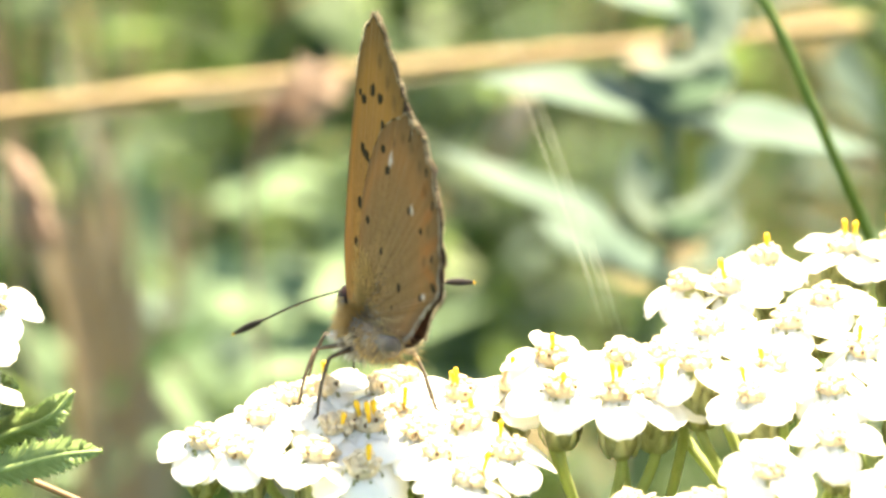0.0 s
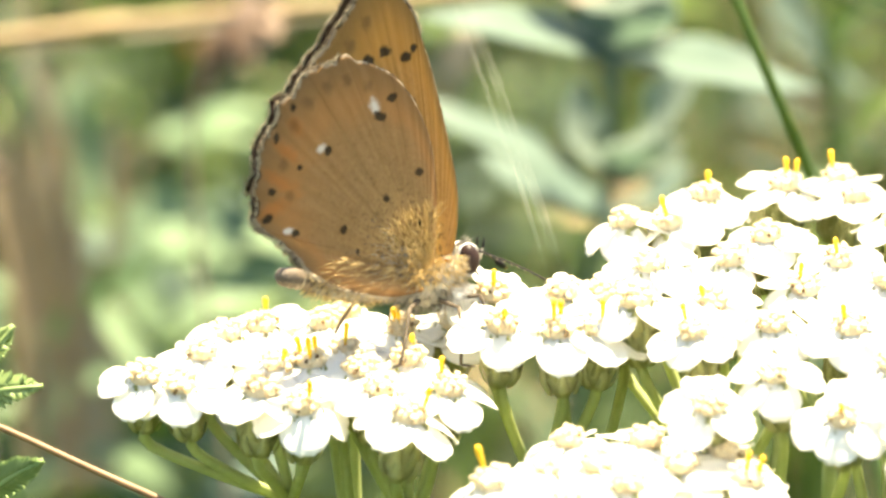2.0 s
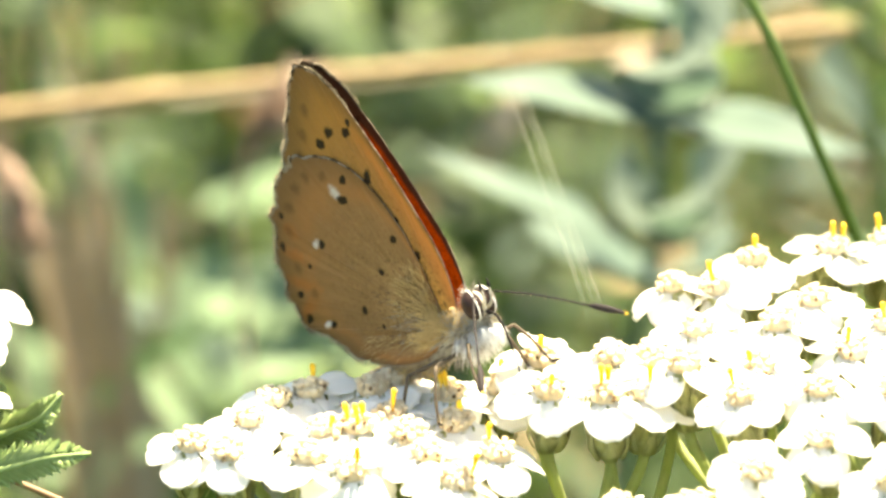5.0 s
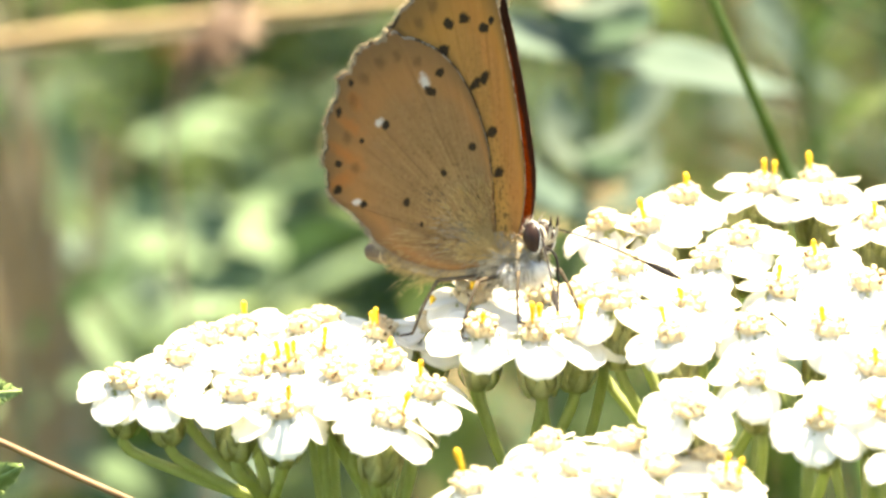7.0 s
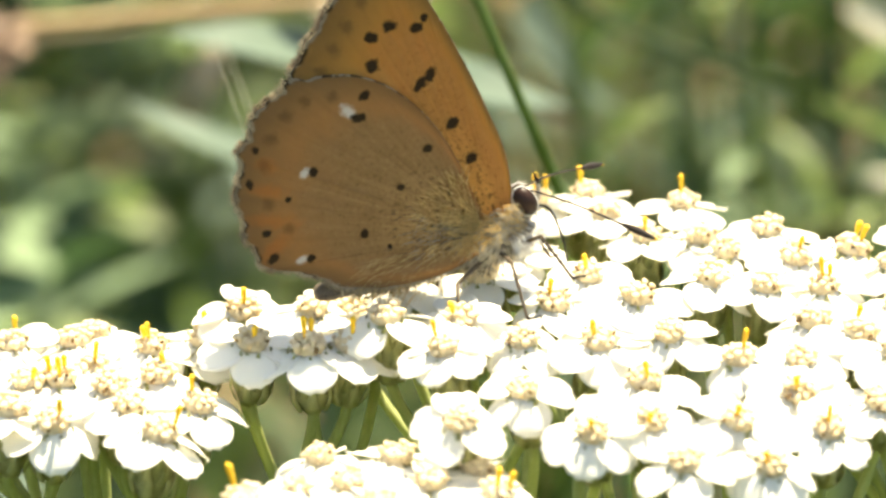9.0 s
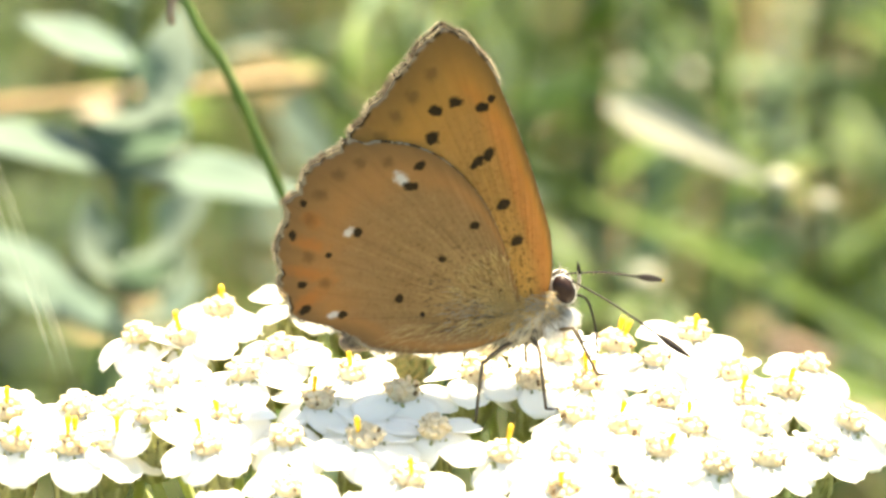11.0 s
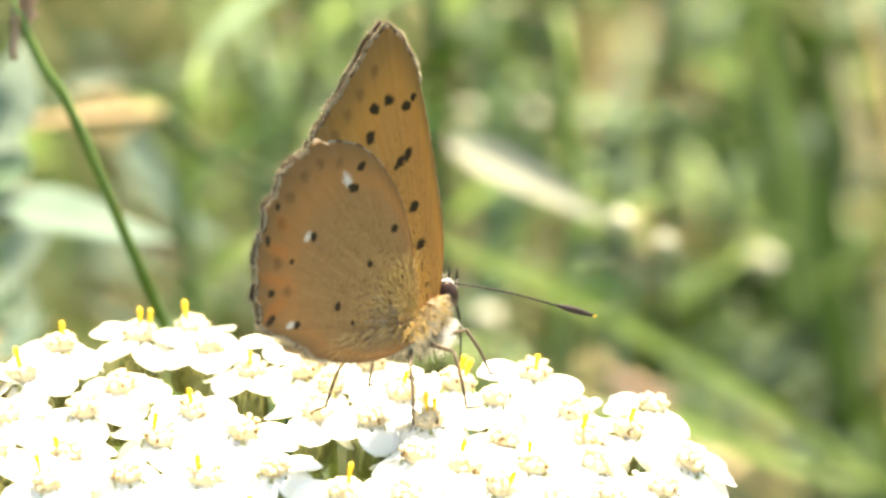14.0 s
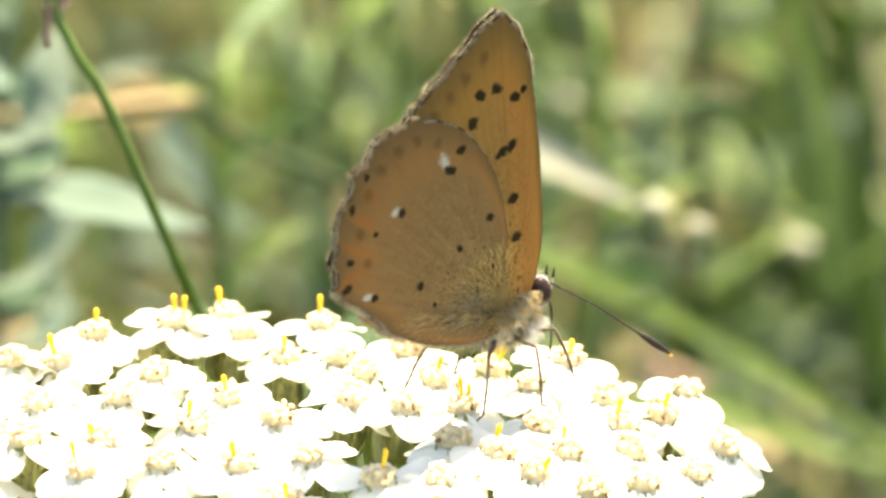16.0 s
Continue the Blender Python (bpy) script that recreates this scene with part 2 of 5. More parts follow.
# where the heads of each sub-cluster stand, in millimetres
LEFT_HEADS = [(-6.6, 0.3), (-9.7, -3.6), (-12.7, -6.6), (-10.7, -7.6), (-2.1, 1.7), (-3.2, 0.5), (-5.6, -5.0), (-3.9, -4.7), (-6.5, -8.3), (-4.2, -9.8), (-0.3, -7.9), (0.9, -0.1), (-2.2, -3.3), (1.2, -4.2), (3.4, -7.9), (1.3, -11.0), (3.8, 0.8), (-8.5, -1.1), (-1.2, -5.6)]
MID_HEADS = [(5.9, 0.4), (6.3, -4.5), (9.3, -5.2), (12.8, -0.6), (9.7, 0.8), (11.5, -4.8)]
RIGHT_HEADS = [(18.0, 10.8), (22.6, 12.8), (25.7, 13.9), (26.5, 10.3), (31.0, 12.3), (28.3, 6.4), (20.9, 4.2), (18.9, 0.8), (24.7, 0.8), (22.5, -3.0), (24.5, -7.8), (20.5, -7.5), (17.4, -5.1), (16.3, -8.5), (27.1, -2.2), (28.3, -6.8), (20.2, -13.1), (26.6, -12.2), (16.7, -16.2), (23.4, -17.3), (26.5, -16.2), (31.7, -9.7), (31.0, -16.2), (27.9, -20.2), (32.2, -20.5), (34.4, -13.4), (34.9, -9.7), (32.6, 4.2), (31.4, 0.4)]
RIGHT_HEADS += [(35.2, 7.8), (34.2, -0.7), (36.2, 3.3), (39.5, 4.3), (41.5, 2.2), (44.1, 6.1), (45.5, 0.3), (48.1, -1.6), (50.2, 2.3), (51.1, -4.8), (48.9, -8.7), (45.7, -6.3), (42.2, -6.7), (38.5, -6.8), (40.1, -9.1), (36.3, -5.4), (45.7, -10.2), (42.9, -10.9), (35.6, -17.1), (38.6, -14.2), (15.8, 6.0), (14.4, 0.1), (12.0, 2.3), (13.4, 6.5), (13.4, -4.7), (31.4, 6.5), (37.3, -1.0), (45.7, -3.2), (41.2, -3.3)]
FRONT_HEADS = [(9.6, -14.6), (10.9, -17.8), (8.1, -18.9), (5.5, -20.3), (13.5, -14.7), (15.1, -17.8), (18.4, -19.6), (17.5, -16.2), (12.4, -20.3), (9.2, -22.6), (15.2, -22.6)]


def left_top(x, y):
    return -8.0 - 0.006 * min(0, y - 2) ** 2


def mid_top(x, y):
    return -6.2 - 0.004 * min(0, y) ** 2


def right_top(x, y):
    # the nearest heads to the middle cluster sit lower
    return -4.0 - 0.0035 * min(0, y - 10) ** 2 - 0.012 * max(0, x - 44) ** 2 - 2.4 * math.exp(-((x - 12) ** 2 + (y - 2.3) ** 2) / 2.5)


def front_top(x, y):
    return -9.0 - 0.004 * min(0, y + 14) ** 2


# which of them still carry stigmas, and how many
LEFT_STYLES = {0: 1, 6: 1, 7: 3, 9: 1, 11: 2, 12: 1, 13: 1, 14: 1, 15: 1, 16: 1}
MID_STYLES = {0: 1, 1: 1, 2: 2, 5: 1}
RIGHT_STYLES = {0: 1, 1: 2, 2: 1, 4: 1, 5: 1, 8: 1, 9: 1, 10: 1, 12: 1, 13: 1, 17: 1, 19: 1, 20: 1, 21: 1, 22: 1, 24: 1, 25: 1, 31: 1, 32: 2, 34: 1, 36: 1, 41: 1, 42: 1, 43: 1, 47: 1, 49: 1, 55: 2, 56: 1}
FRONT_STYLES = {3: 1, 6: 2}


def flower_head(plant, x, y, z, tilt, rnd, drop, styles):
    """One head: a cup, a bumpy disc, four to six ray petals and its stigmas. z is the disc's middle."""
    m = Matrix.Translation((x * MM, y * MM, 0.5 + (z - drop) * MM)) @ tilt @ Matrix.Rotation(rnd.uniform(0, 6.28), 4, 'Z')
    k = rnd.uniform(0.93, 1.08)
    head = put("flower_head", CUPMESH, CUP, plant, "", m @ Matrix.Scale(k, 4))
    n = rnd.choice((5, 5, 5, 5, 6, 4))
    for i in range(n):
        a = 2 * math.pi * i / n + rnd.uniform(-0.14, 0.14)
        p = Matrix.Rotation(a, 4, 'Z') @ Matrix.Translation((0.52 * MM, 0, 0.10 * MM)) @ Matrix.Rotation(radians(rnd.uniform(-13, 12)), 4, 'X') @ Matrix.Rotation(radians(rnd.uniform(-2, 21)), 4, 'Y')
        put("petal", rnd.choice(PETALS), PETAL, head, "", p)
    put("disc", rnd.choice(DISCS), DISC, head, "cream disc of tiny tubular florets", Matrix.Translation((0, 0, 0.1 * MM)) @ Matrix.Diagonal((0.80, 0.80, 0.90, 1)))
    put("spent_anther", rnd.choice(SPECKS), ANTHER, head, "spent brown anthers", Matrix.Rotation(rnd.uniform(0, 6.28), 4, 'Z') @ Matrix.Diagonal((0.84, 0.84, 0.95, 1)))
    for i in range(styles):
        a, r = rnd.uniform(0, 6.28), rnd.uniform(0.1, 0.5) * MM
        put("stigma", rnd.choice(STIGMAS), STIGMA, head, "orange-yellow stigma", Matrix.Translation((r * math.cos(a), r * math.sin(a), 0)) @ Matrix.Rotation(r * 300, 4, Vector((-math.sin(a), math.cos(a), 0))))
    return m


def yarrow(name, label, clusters, seed, root, stem_r=1.3):
    """clusters: heads, height of the cluster's top, the forks under it and its middle (all in millimetres), stigmas."""
    rnd = random.Random(seed)
    plant = thing(name, label, "flower")
    for heads, top, forks, mid, styles in clusters:
        for i, (x, y) in enumerate(heads):
            z = top(x, y)
            ax = max(-1, min(1, (x - mid[0]) / 22)) * 14 + rnd.uniform(-7, 7)
            ay = max(-1, min(1, (y - mid[1]) / 18)) * -14 + 9 + rnd.uniform(-8, 8)
            tilt = Matrix.Rotation(radians(ax), 4, 'Y') @ Matrix.Rotation(radians(ay), 4, 'X')
            m = flower_head(plant, x, y, z, tilt, rnd, 0.2, styles.get(i, 0))
            fork = min(forks, key=lambda f: (f[0] - x) ** 2 + (f[1] - y) ** 2)
            a = m @ Vector((0, 0, -3.3 * MM))
            d = m.to_3x3() @ Vector((0, 0, -1))
            f = Vector((fork[0] * MM, fork[1] * MM, 0.5 + fork[2] * MM))
            bend = f.lerp(a, 0.45) + (a - f).cross(Vector((0, 0, 1))).cross(Vector((0, 0, 1))) * -0.12
            put("pedicel", tube("pedicel", [f, bend, a + d * 0.8 * MM, a], 0.30 * MM, 0.30 * MM, 9, 7), STALK, plant)
        for fx, fy, fz in forks:
            f = Vector((fx * MM, fy * MM, 0.5 + fz * MM))
            r = Vector((root[0] * MM, root[1] * MM, 0.5 + root[2] * MM))
            put("branch", tube("branch", [r, r.lerp(f, 0.5) + Vector(((fx - root[0]) * 0.18 * MM, (fy - root[1]) * 0.18 * MM, 0)), f + Vector((0, 0, -3 * MM)), f], 0.62 * MM, 0.42 * MM, 10, 8), STALK, plant)
    r = Vector((root[0] * MM, root[1] * MM, 0.5 + root[2] * MM))
    put("stem", tube("stem", [(r.x - 0.02, r.y + 0.03, -0.02), (r.x - 0.006, r.y + 0.012, 0.22), r], stem_r * 1.3 * MM, stem_r * MM, 14, 10), STALK, plant)
    return plant


yarrow("yarrow", "white yarrow with flat clusters of small five-petalled heads on green stalks",
       [(LEFT_HEADS, left_top, [(-5, -3, -17), (1.5, -4, -18), (-1, -2, -24)], (-4, -3), LEFT_STYLES),
        (MID_HEADS, mid_top, [(8.5, -2, -17), (11, 1, -20)], (9, -2), MID_STYLES),
        (RIGHT_HEADS, right_top, [(19, -2, -17), (25, 6, -18), (27, -9, -20), (33, -13, -22), (35, 2, -18), (43, -3, -19), (47, -5, -20), (20, -12, -21)], (32, -2), RIGHT_STYLES),
        (FRONT_HEADS, front_top, [(8, -19, -21), (14, -18, -22)], (11, -18), FRONT_STYLES)],
       11, (17, -1, -58))
yarrow("yarrow", "blurred white yarrow with a few small heads beside the meadow grass",
       [([(-24.6, 3), (-27.5, 5), (-25.5, -1.5), (-29, 1), (-30.5, 5.5)], lambda x, y: -4.5 + 0.2 * (x + 27), [(-27, 2, -14)], (-27, 2), {}),
        ([(-25.4, -1), (-28.5, 0), (-27, 4)], lambda x, y: -7.6, [(-28, 1, -17)], (-28, 1), {})],
       5, (-32, 8, -60), 1.0)

# ---------------------------------------------------------------- butterfly


def wing_material(name, spots, whites, ground_c, margin_c, glow_c, upper_c, upper_edge, orange=(), band_c=(0.55, 0.25, 0.05), warm_c=(0.58, 0.28, 0.07), dusky=()):
    """Scaled wing: dark spots, white flecks and orange crescents by their places on the wing (millimetres)."""
    m, nt, nodes, b = shader(name)
    L = nt.links
    co = nodes.new("ShaderNodeTexCoord")
    sc = nodes.new("ShaderNodeVectorMath"); sc.operation = 'MULTIPLY'
    sc.inputs[1].default_value = (1000, 0, 1000)
    L.new(co.outputs["Object"], sc.inputs[0])
    grain = nodes.new("ShaderNodeTexNoise"); grain.inputs["Scale"].default_value = 9000; grain.inputs["Detail"].default_value = 3
    wide = nodes.new("ShaderNodeTexNoise"); wide.inputs["Scale"].default_value = 700
    wob = nodes.new("ShaderNodeTexNoise"); wob.inputs["Scale"].default_value = 2600
    for n in (grain, wide, wob):
        L.new(co.outputs["Object"], n.inputs["Vector"])

    def math_node(op, a, bb, c=None):
        n = nodes.new("ShaderNodeMath"); n.operation = op
        for i, v in enumerate((a, bb, c)):
            if v is None:
                continue
            if isinstance(v, (int, float)):
                n.inputs[i].default_value = v
            else:
                L.new(v, n.inputs[i])
        return n.outputs[0]

    def mix(fac, a, bb):
        n = nodes.new("ShaderNodeMix"); n.data_type = 'RGBA'
        for i, v in ((0, fac), (6, a), (7, bb)):
            if isinstance(v, tuple):
                n.inputs[i].default_value = (*v, 1)
            elif isinstance(v, (int, float)):
                n.inputs[i].default_value = v
            else:
                L.new(v, n.inputs[i])
        return n.outputs[2]

    def step(v, lo, hi):
        n = nodes.new("ShaderNodeMapRange"); n.interpolation_type = 'SMOOTHSTEP'
        n.inputs[1].default_value, n.inputs[2].default_value = lo, hi
        L.new(v, n.inputs[0])
        return n.outputs[0]

    def mark(x, z, rx, rz, turn=0.0, lo=0.62, hi=1.2):
        s = nodes.new("ShaderNodeVectorMath"); s.operation = 'SUBTRACT'; s.inputs[1].default_value = (x, 0, z)
        L.new(sc.outputs[0], s.inputs[0])
        r = nodes.new("ShaderNodeVectorRotate"); r.rotation_type = 'Y_AXIS'; r.inputs["Angle"].default_value = radians(turn)
        L.new(s.outputs[0], r.inputs[0])
        d = nodes.new("ShaderNodeVectorMath"); d.operation = 'DIVIDE'; d.inputs[1].default_value = (rx, 1, rz)
        L.new(r.outputs[0], d.inputs[0])
        ln = nodes.new("ShaderNodeVectorMath"); ln.operation = 'LENGTH'
        L.new(d.outputs[0], ln.inputs[0])
        v = math_node('MULTIPLY_ADD', wob.outputs[0], 1.3, math_node('SUBTRACT', ln.outputs["Value"], 0.65))
        n = nodes.new("ShaderNodeMapRange"); n.interpolation_type = 'SMOOTHSTEP'
        n.inputs[1].default_value, n.inputs[2].default_value, n.inputs[3].default_value, n.inputs[4].default_value = lo, hi, 1.0, 0.0
        L.new(v, n.inputs[0])
        return n.outputs[0]

    ed = nodes.new("ShaderNodeAttribute"); ed.attribute_name = "edge"
    sd = nodes.new("ShaderNodeAttribute"); sd.attribute_name = "upper"
    vn = nodes.new("ShaderNodeAttribute"); vn.attribute_name = "rib"
    tone = mix(wide.outputs[0], ground_c, tuple(c * 0.72 for c in ground_c))
    tone = mix(math_node('MULTIPLY', grain.outputs[0], 0.45), tone, tuple(c * 0.45 for c in ground_c))
    # dusty base of the wing, darker border
    dust = nodes.new("ShaderNodeMapRange"); dust.inputs[1].default_value, dust.inputs[2].default_value, dust.inputs[3].default_value, dust.inputs[4].default_value = 0.05, 0.45, 0.75, 0.0
    L.new(ed.outputs["Fac"], dust.inputs[0])
    tone = mix(dust.outputs[0], tone, glow_c)
    lines = nodes.new("ShaderNodeTexNoise"); lines.inputs["Scale"].default_value = 1300; lines.inputs["Detail"].default_value = 5
    L.new(co.outputs["Object"], lines.inputs["Vector"])
    tone = mix(math_node('MULTIPLY', step(lines.outputs[0], 0.40, 0.68), 0.38), tone, tuple(c * 0.55 for c in ground_c))
    speck = nodes.new("ShaderNodeTexNoise"); speck.inputs["Scale"].default_value = 4200; speck.inputs["Detail"].default_value = 3
    L.new(co.outputs["Object"], speck.inputs["Vector"])
    tone = mix(math_node('MULTIPLY', step(speck.outputs[0], 0.56, 0.70), 0.45), tone, tuple(c * 0.3 for c in ground_c))
    tone = mix(math_node('MULTIPLY', step(speck.outputs[0], 0.46, 0.33), 0.14), tone, glow_c)
    tone = mix(math_node('MULTIPLY', step(speck.outputs[0], 0.52, 0.60), dust.outputs[0]), tone, (0.07, 0.045, 0.025))
    an = nodes.new("ShaderNodeAttribute"); an.attribute_name = "span"
    cx = nodes.new("ShaderNodeCombineXYZ")
    L.new(math_node('MULTIPLY', an.outputs["Fac"], 70.0), cx.inputs[0]); L.new(math_node('MULTIPLY', ed.outputs["Fac"], 3.5), cx.inputs[1])
    streak = nodes.new("ShaderNodeTexNoise"); streak.inputs["Scale"].default_value = 1.0; streak.inputs["Detail"].default_value = 4
    L.new(cx.outputs[0], streak.inputs["Vector"])
    tone = mix(math_node('MULTIPLY', step(streak.outputs[0], 0.50, 0.72), 0.18), tone, glow_c)
    tone = mix(math_node('MULTIPLY', step(streak.outputs[0], 0.48, 0.30), 0.35), tone, tuple(c * 0.5 for c in ground_c))
    tone = mix(math_node('MULTIPLY', step(math_node('ADD', ed.outputs["Fac"], math_node('MULTIPLY', wide.outputs[0], 0.3)), 0.55, 1.05), 0.75), tone, warm_c)
    band = math_node('MULTIPLY', step(math_node('ADD', ed.outputs["Fac"], math_node('MULTIPLY', wide.outputs[0], 0.12)), 0.74, 0.88), 0.40)
    tone = mix(band, tone, band_c)
    bord = step(math_node('ADD', ed.outputs["Fac"], math_node('MULTIPLY', wide.outputs[0], 0.08)), 0.84, 1.04)
    tone = mix(math_node('MULTIPLY', bord, 0.80), tone, margin_c)
    tone = mix(math_node('MULTIPLY', step(vn.outputs["Fac"], 0.55, 1.0), 0.10), tone, tuple(c * 0.35 for c in ground_c))
    for x, z, rx, rz, tr in orange:
        tone = mix(math_node('MULTIPLY', mark(x, z, rx * 1.1, rz * 1.1, tr, 0.1, 1.5), 0.30), tone, (0.76, 0.20, 0.025))
    for x, z, rx, rz, tr in dusky:
        tone = mix(math_node('MULTIPLY', mark(x, z, rx, rz, tr, 0.2, 1.4), 0.55), tone, (0.13, 0.075, 0.035))
    for x, z, rx, rz, tr in whites:
        tone = mix(math_node('MULTIPLY', mark(x, z, rx, rz, tr, 0.3, 1.25), 0.9), tone, (0.80, 0.77, 0.74))
    for x, z, rx, rz, tr in spots:
        tone = mix(mark(x, z, rx * 1.13, rz * 1.13, tr), tone, (0.030, 0.018, 0.012))
    rim = math_node('MULTIPLY', step(ed.outputs["Fac"], 0.982, 0.998), step(an.outputs["Fac"], 0.84, 0.74))
    chk = nodes.new("ShaderNodeTexNoise"); chk.inputs["Scale"].default_value = 1500
    L.new(co.outputs["Object"], chk.inputs["Vector"])
    tone = mix(rim, tone, mix(step(chk.outputs[0], 0.42, 0.55), (0.05, 0.035, 0.025), (0.42, 0.34, 0.25)))
    up = mix(step(math_node('ADD', grain.outputs[0], math_node('MULTIPLY', lines.outputs[0], 0.6)), 0.55, 1.05), upper_c, tuple(c * 0.4 for c in upper_c))
    up = mix(step(math_node('ADD', ed.outputs["Fac"], math_node('MULTIPLY', wide.outputs[0], 0.1)), 0.80, 0.92), up, upper_edge)
    for x, z, rx, rz, tr in spots:
        up = mix(mark(x, z, rx * 1.3, rz * 1.3, tr), up, (0.03, 0.015, 0.01))
    col = mix(sd.outputs["Fac"], tone, up)
    L.new(col, b.inputs["Base Color"])
    b.inputs["Roughness"].default_value = 0.48
    b.inputs["Specular IOR Level"].default_value = 0.4
    b.inputs["Specular Tint"].default_value = (1.0, 0.72, 0.38, 1)
    bp = nodes.new("ShaderNodeBump"); bp.inputs["Strength"].default_value = 0.7; bp.inputs["Distance"].default_value = 0.00006
    L.new(grain.outputs[0], bp.inputs["Height"]); L.new(bp.outputs[0], b.inputs["Normal"])
    tl = nodes.new("ShaderNodeBsdfTranslucent")
    L.new(col, tl.inputs[0])
    ms = nodes.new("ShaderNodeMixShader"); ms.inputs[0].default_value = 0.5
    L.new(b.outputs[0], ms.inputs[1]); L.new(tl.outputs[0], ms.inputs[2])
    L.new(ms.outputs[0], nodes["Material Output"].inputs[0])
    return m


FORE_SPOTS = [(-0.75, 12.76, .36, .32, 0), (-1.85, 12.49, .34, .30, 0), (0.59, 12.11, .34, .30, 0), (1.15, 12.45, .20, .20, 0), (-2.32, 11.01, .38, .34, 0), (0.40, 9.40, .46, .28, 35), (-0.20, 9.12, .42, .26, 35), (0.71, 6.48, .40, .27, 30), (1.04, 4.32, .34, .26, 30)]
HIND_SPOTS = [(-2.74, 9.89, .28, .25, 0), (-3.47, 8.88, .42, .24, -15), (-6.80, 7.18, .26, .22, 0), (-0.67, 5.76, .27, .24, 0), (-2.84, 4.45, .18, .22, 30), (-5.58, 2.94, .25, .22, 0), (-0.5, 3.0, .13, .16, 0), (-8.72, 2.9, .22, .20, 0), (-10.6, 3.75, .36, .22, 20), (-8.6, 6.4, .2, .16, 0), (-10.2, 8.0, .22, .25, 0), (-9.2, 9.6, .2, .25, 0), (-4.6, 1.7, .12, .14, 0), (-10.4, 5.2, .25, .2, 0)]
HIND_WHITES = [(-3.85, 9.45, .36, .55, 25), (-7.25, 7.35, .34, .28, 20), (-9.2, 3.05, .40, .2, 10)]
HIND_ORANGE = [(-10.2, 4.3, 1.1, .40, 20), (-9.9, 5.7, 1.3, .38, -25), (-9.5, 7.3, .9, .38, -30), (-9.0, 8.6, .6, .4, -40)]
FORE_DUSKY = [(-1.7, 14.5, .40, .45, 0), (-2.9, 13.5, .42, .45, 0), (-4.0, 12.6, .42, .42, 0), (-5.0, 11.7, .40, .40, 0)]
HIND_DUSKY = [(-4.3, 10.5, .38, .36, 0), (-5.7, 10.9, .40, .36, 0), (-7.0, 10.6, .42, .38, 0), (-8.2, 9.8, .42, .40, 0), (-9.1, 8.6, .40, .40, 0), (-9.7, 6.6, .36, .40, 0), (-9.2, 4.9, .36, .36, 0)]
FORE_MAT = wing_material("forewing_scales", FORE_SPOTS, (), (0.60, 0.31, 0.097), (0.22, 0.125, 0.05), (0.74, 0.43, 0.12), (0.42, 0.085, 0.012), (0.045, 0.025, 0.02), warm_c=(0.53, 0.28, 0.085), dusky=FORE_DUSKY)
HIND_MAT = wing_material("hindwing_scales", HIND_SPOTS, HIND_WHITES, (0.44, 0.265, 0.122), (0.22, 0.125, 0.06), (0.63, 0.42, 0.19), (0.22, 0.07, 0.03), (0.04, 0.022, 0.02), HIND_ORANGE, (0.50, 0.22, 0.07), (0.42, 0.22, 0.095), HIND_DUSKY)

FORE_EDGE = [(1.6, -0.1), (2.5, 1.8), (2.9, 4.0), (2.75, 6.6), (2.4, 9.5), (1.9, 12.3), (1.4, 14.3), (0.65, 15.7), (-0.4, 16.7), (-1.4, 16.45), (-2.8, 15.3), (-4.1, 14.2), (-5.45, 13.1), (-6.5, 12.1), (-6.5, 11.0), (-5.2, 8.6), (-3.0, 5.0), (-0.6, 1.0)]
HIND_EDGE = [(0.66, 1.0), (0.55, 4.7), (0.1, 7.0), (-0.85, 9.1), (-2.1, 10.6), (-3.9, 11.65), (-5.8, 12.05), (-7.2, 11.85), (-8.4, 11.2), (-9.4, 10.3), (-10.2, 9.2), (-10.85, 8.0), (-11.35, 6.5), (-11.3, 4.9), (-11.3, 3.6), (-10.4, 3.0), (-9.1, 2.05), (-7.8, 0.85), (-6.2, 0.0), (-4.4, -0.55), (-2.4, -0.85), (-0.4, -0.7)]


FUR = plain("body_hair_grey_cream", (0.24, 0.215, 0.17), (0.55, 0.50, 0.41), 0.8, 900, 0.25)
FURG = plain("body_hair_golden", (0.54, 0.37, 0.14), (0.80, 0.60, 0.29), 0.8, 900, 0.25)
DARK = plain("body_dark_brown", (0.020, 0.014, 0.011), (0.075, 0.05, 0.035), 0.5, 900, 0.0, 0.4)
TIP = plain("abdomen_dark_brown", (0.045, 0.032, 0.024), (0.16, 0.12, 0.085), 0.7, 900, 0.0, 0.4)
BROWN = plain("abdomen_brown", (0.10, 0.07, 0.045), (0.27, 0.20, 0.13), 0.8, 900, 0.0, 0.4)
FRINGE = plain("fringe_grey_brown", (0.26, 0.20, 0.13), (0.50, 0.42, 0.30), 0.8, 900, 0.2)
WHITE = plain("scale_white", (0.70, 0.68, 0.66), (0.86, 0.85, 0.83), 0.7, 900)
BLACK = plain("antenna_black", (0.010, 0.008, 0.008), (0.03, 0.024, 0.022), 0.6, 900, spec=0.08)
EYEMAT = plain("eye_dark", (0.010, 0.006, 0.006), (0.035, 0.018, 0.014), 0.40, 900, 0.0, 0.05, spec=0.15)
LEG = plain("leg_grey_brown", (0.03, 0.022, 0.016), (0.13, 0.10, 0.07), 0.7, 2500, spec=0.12)


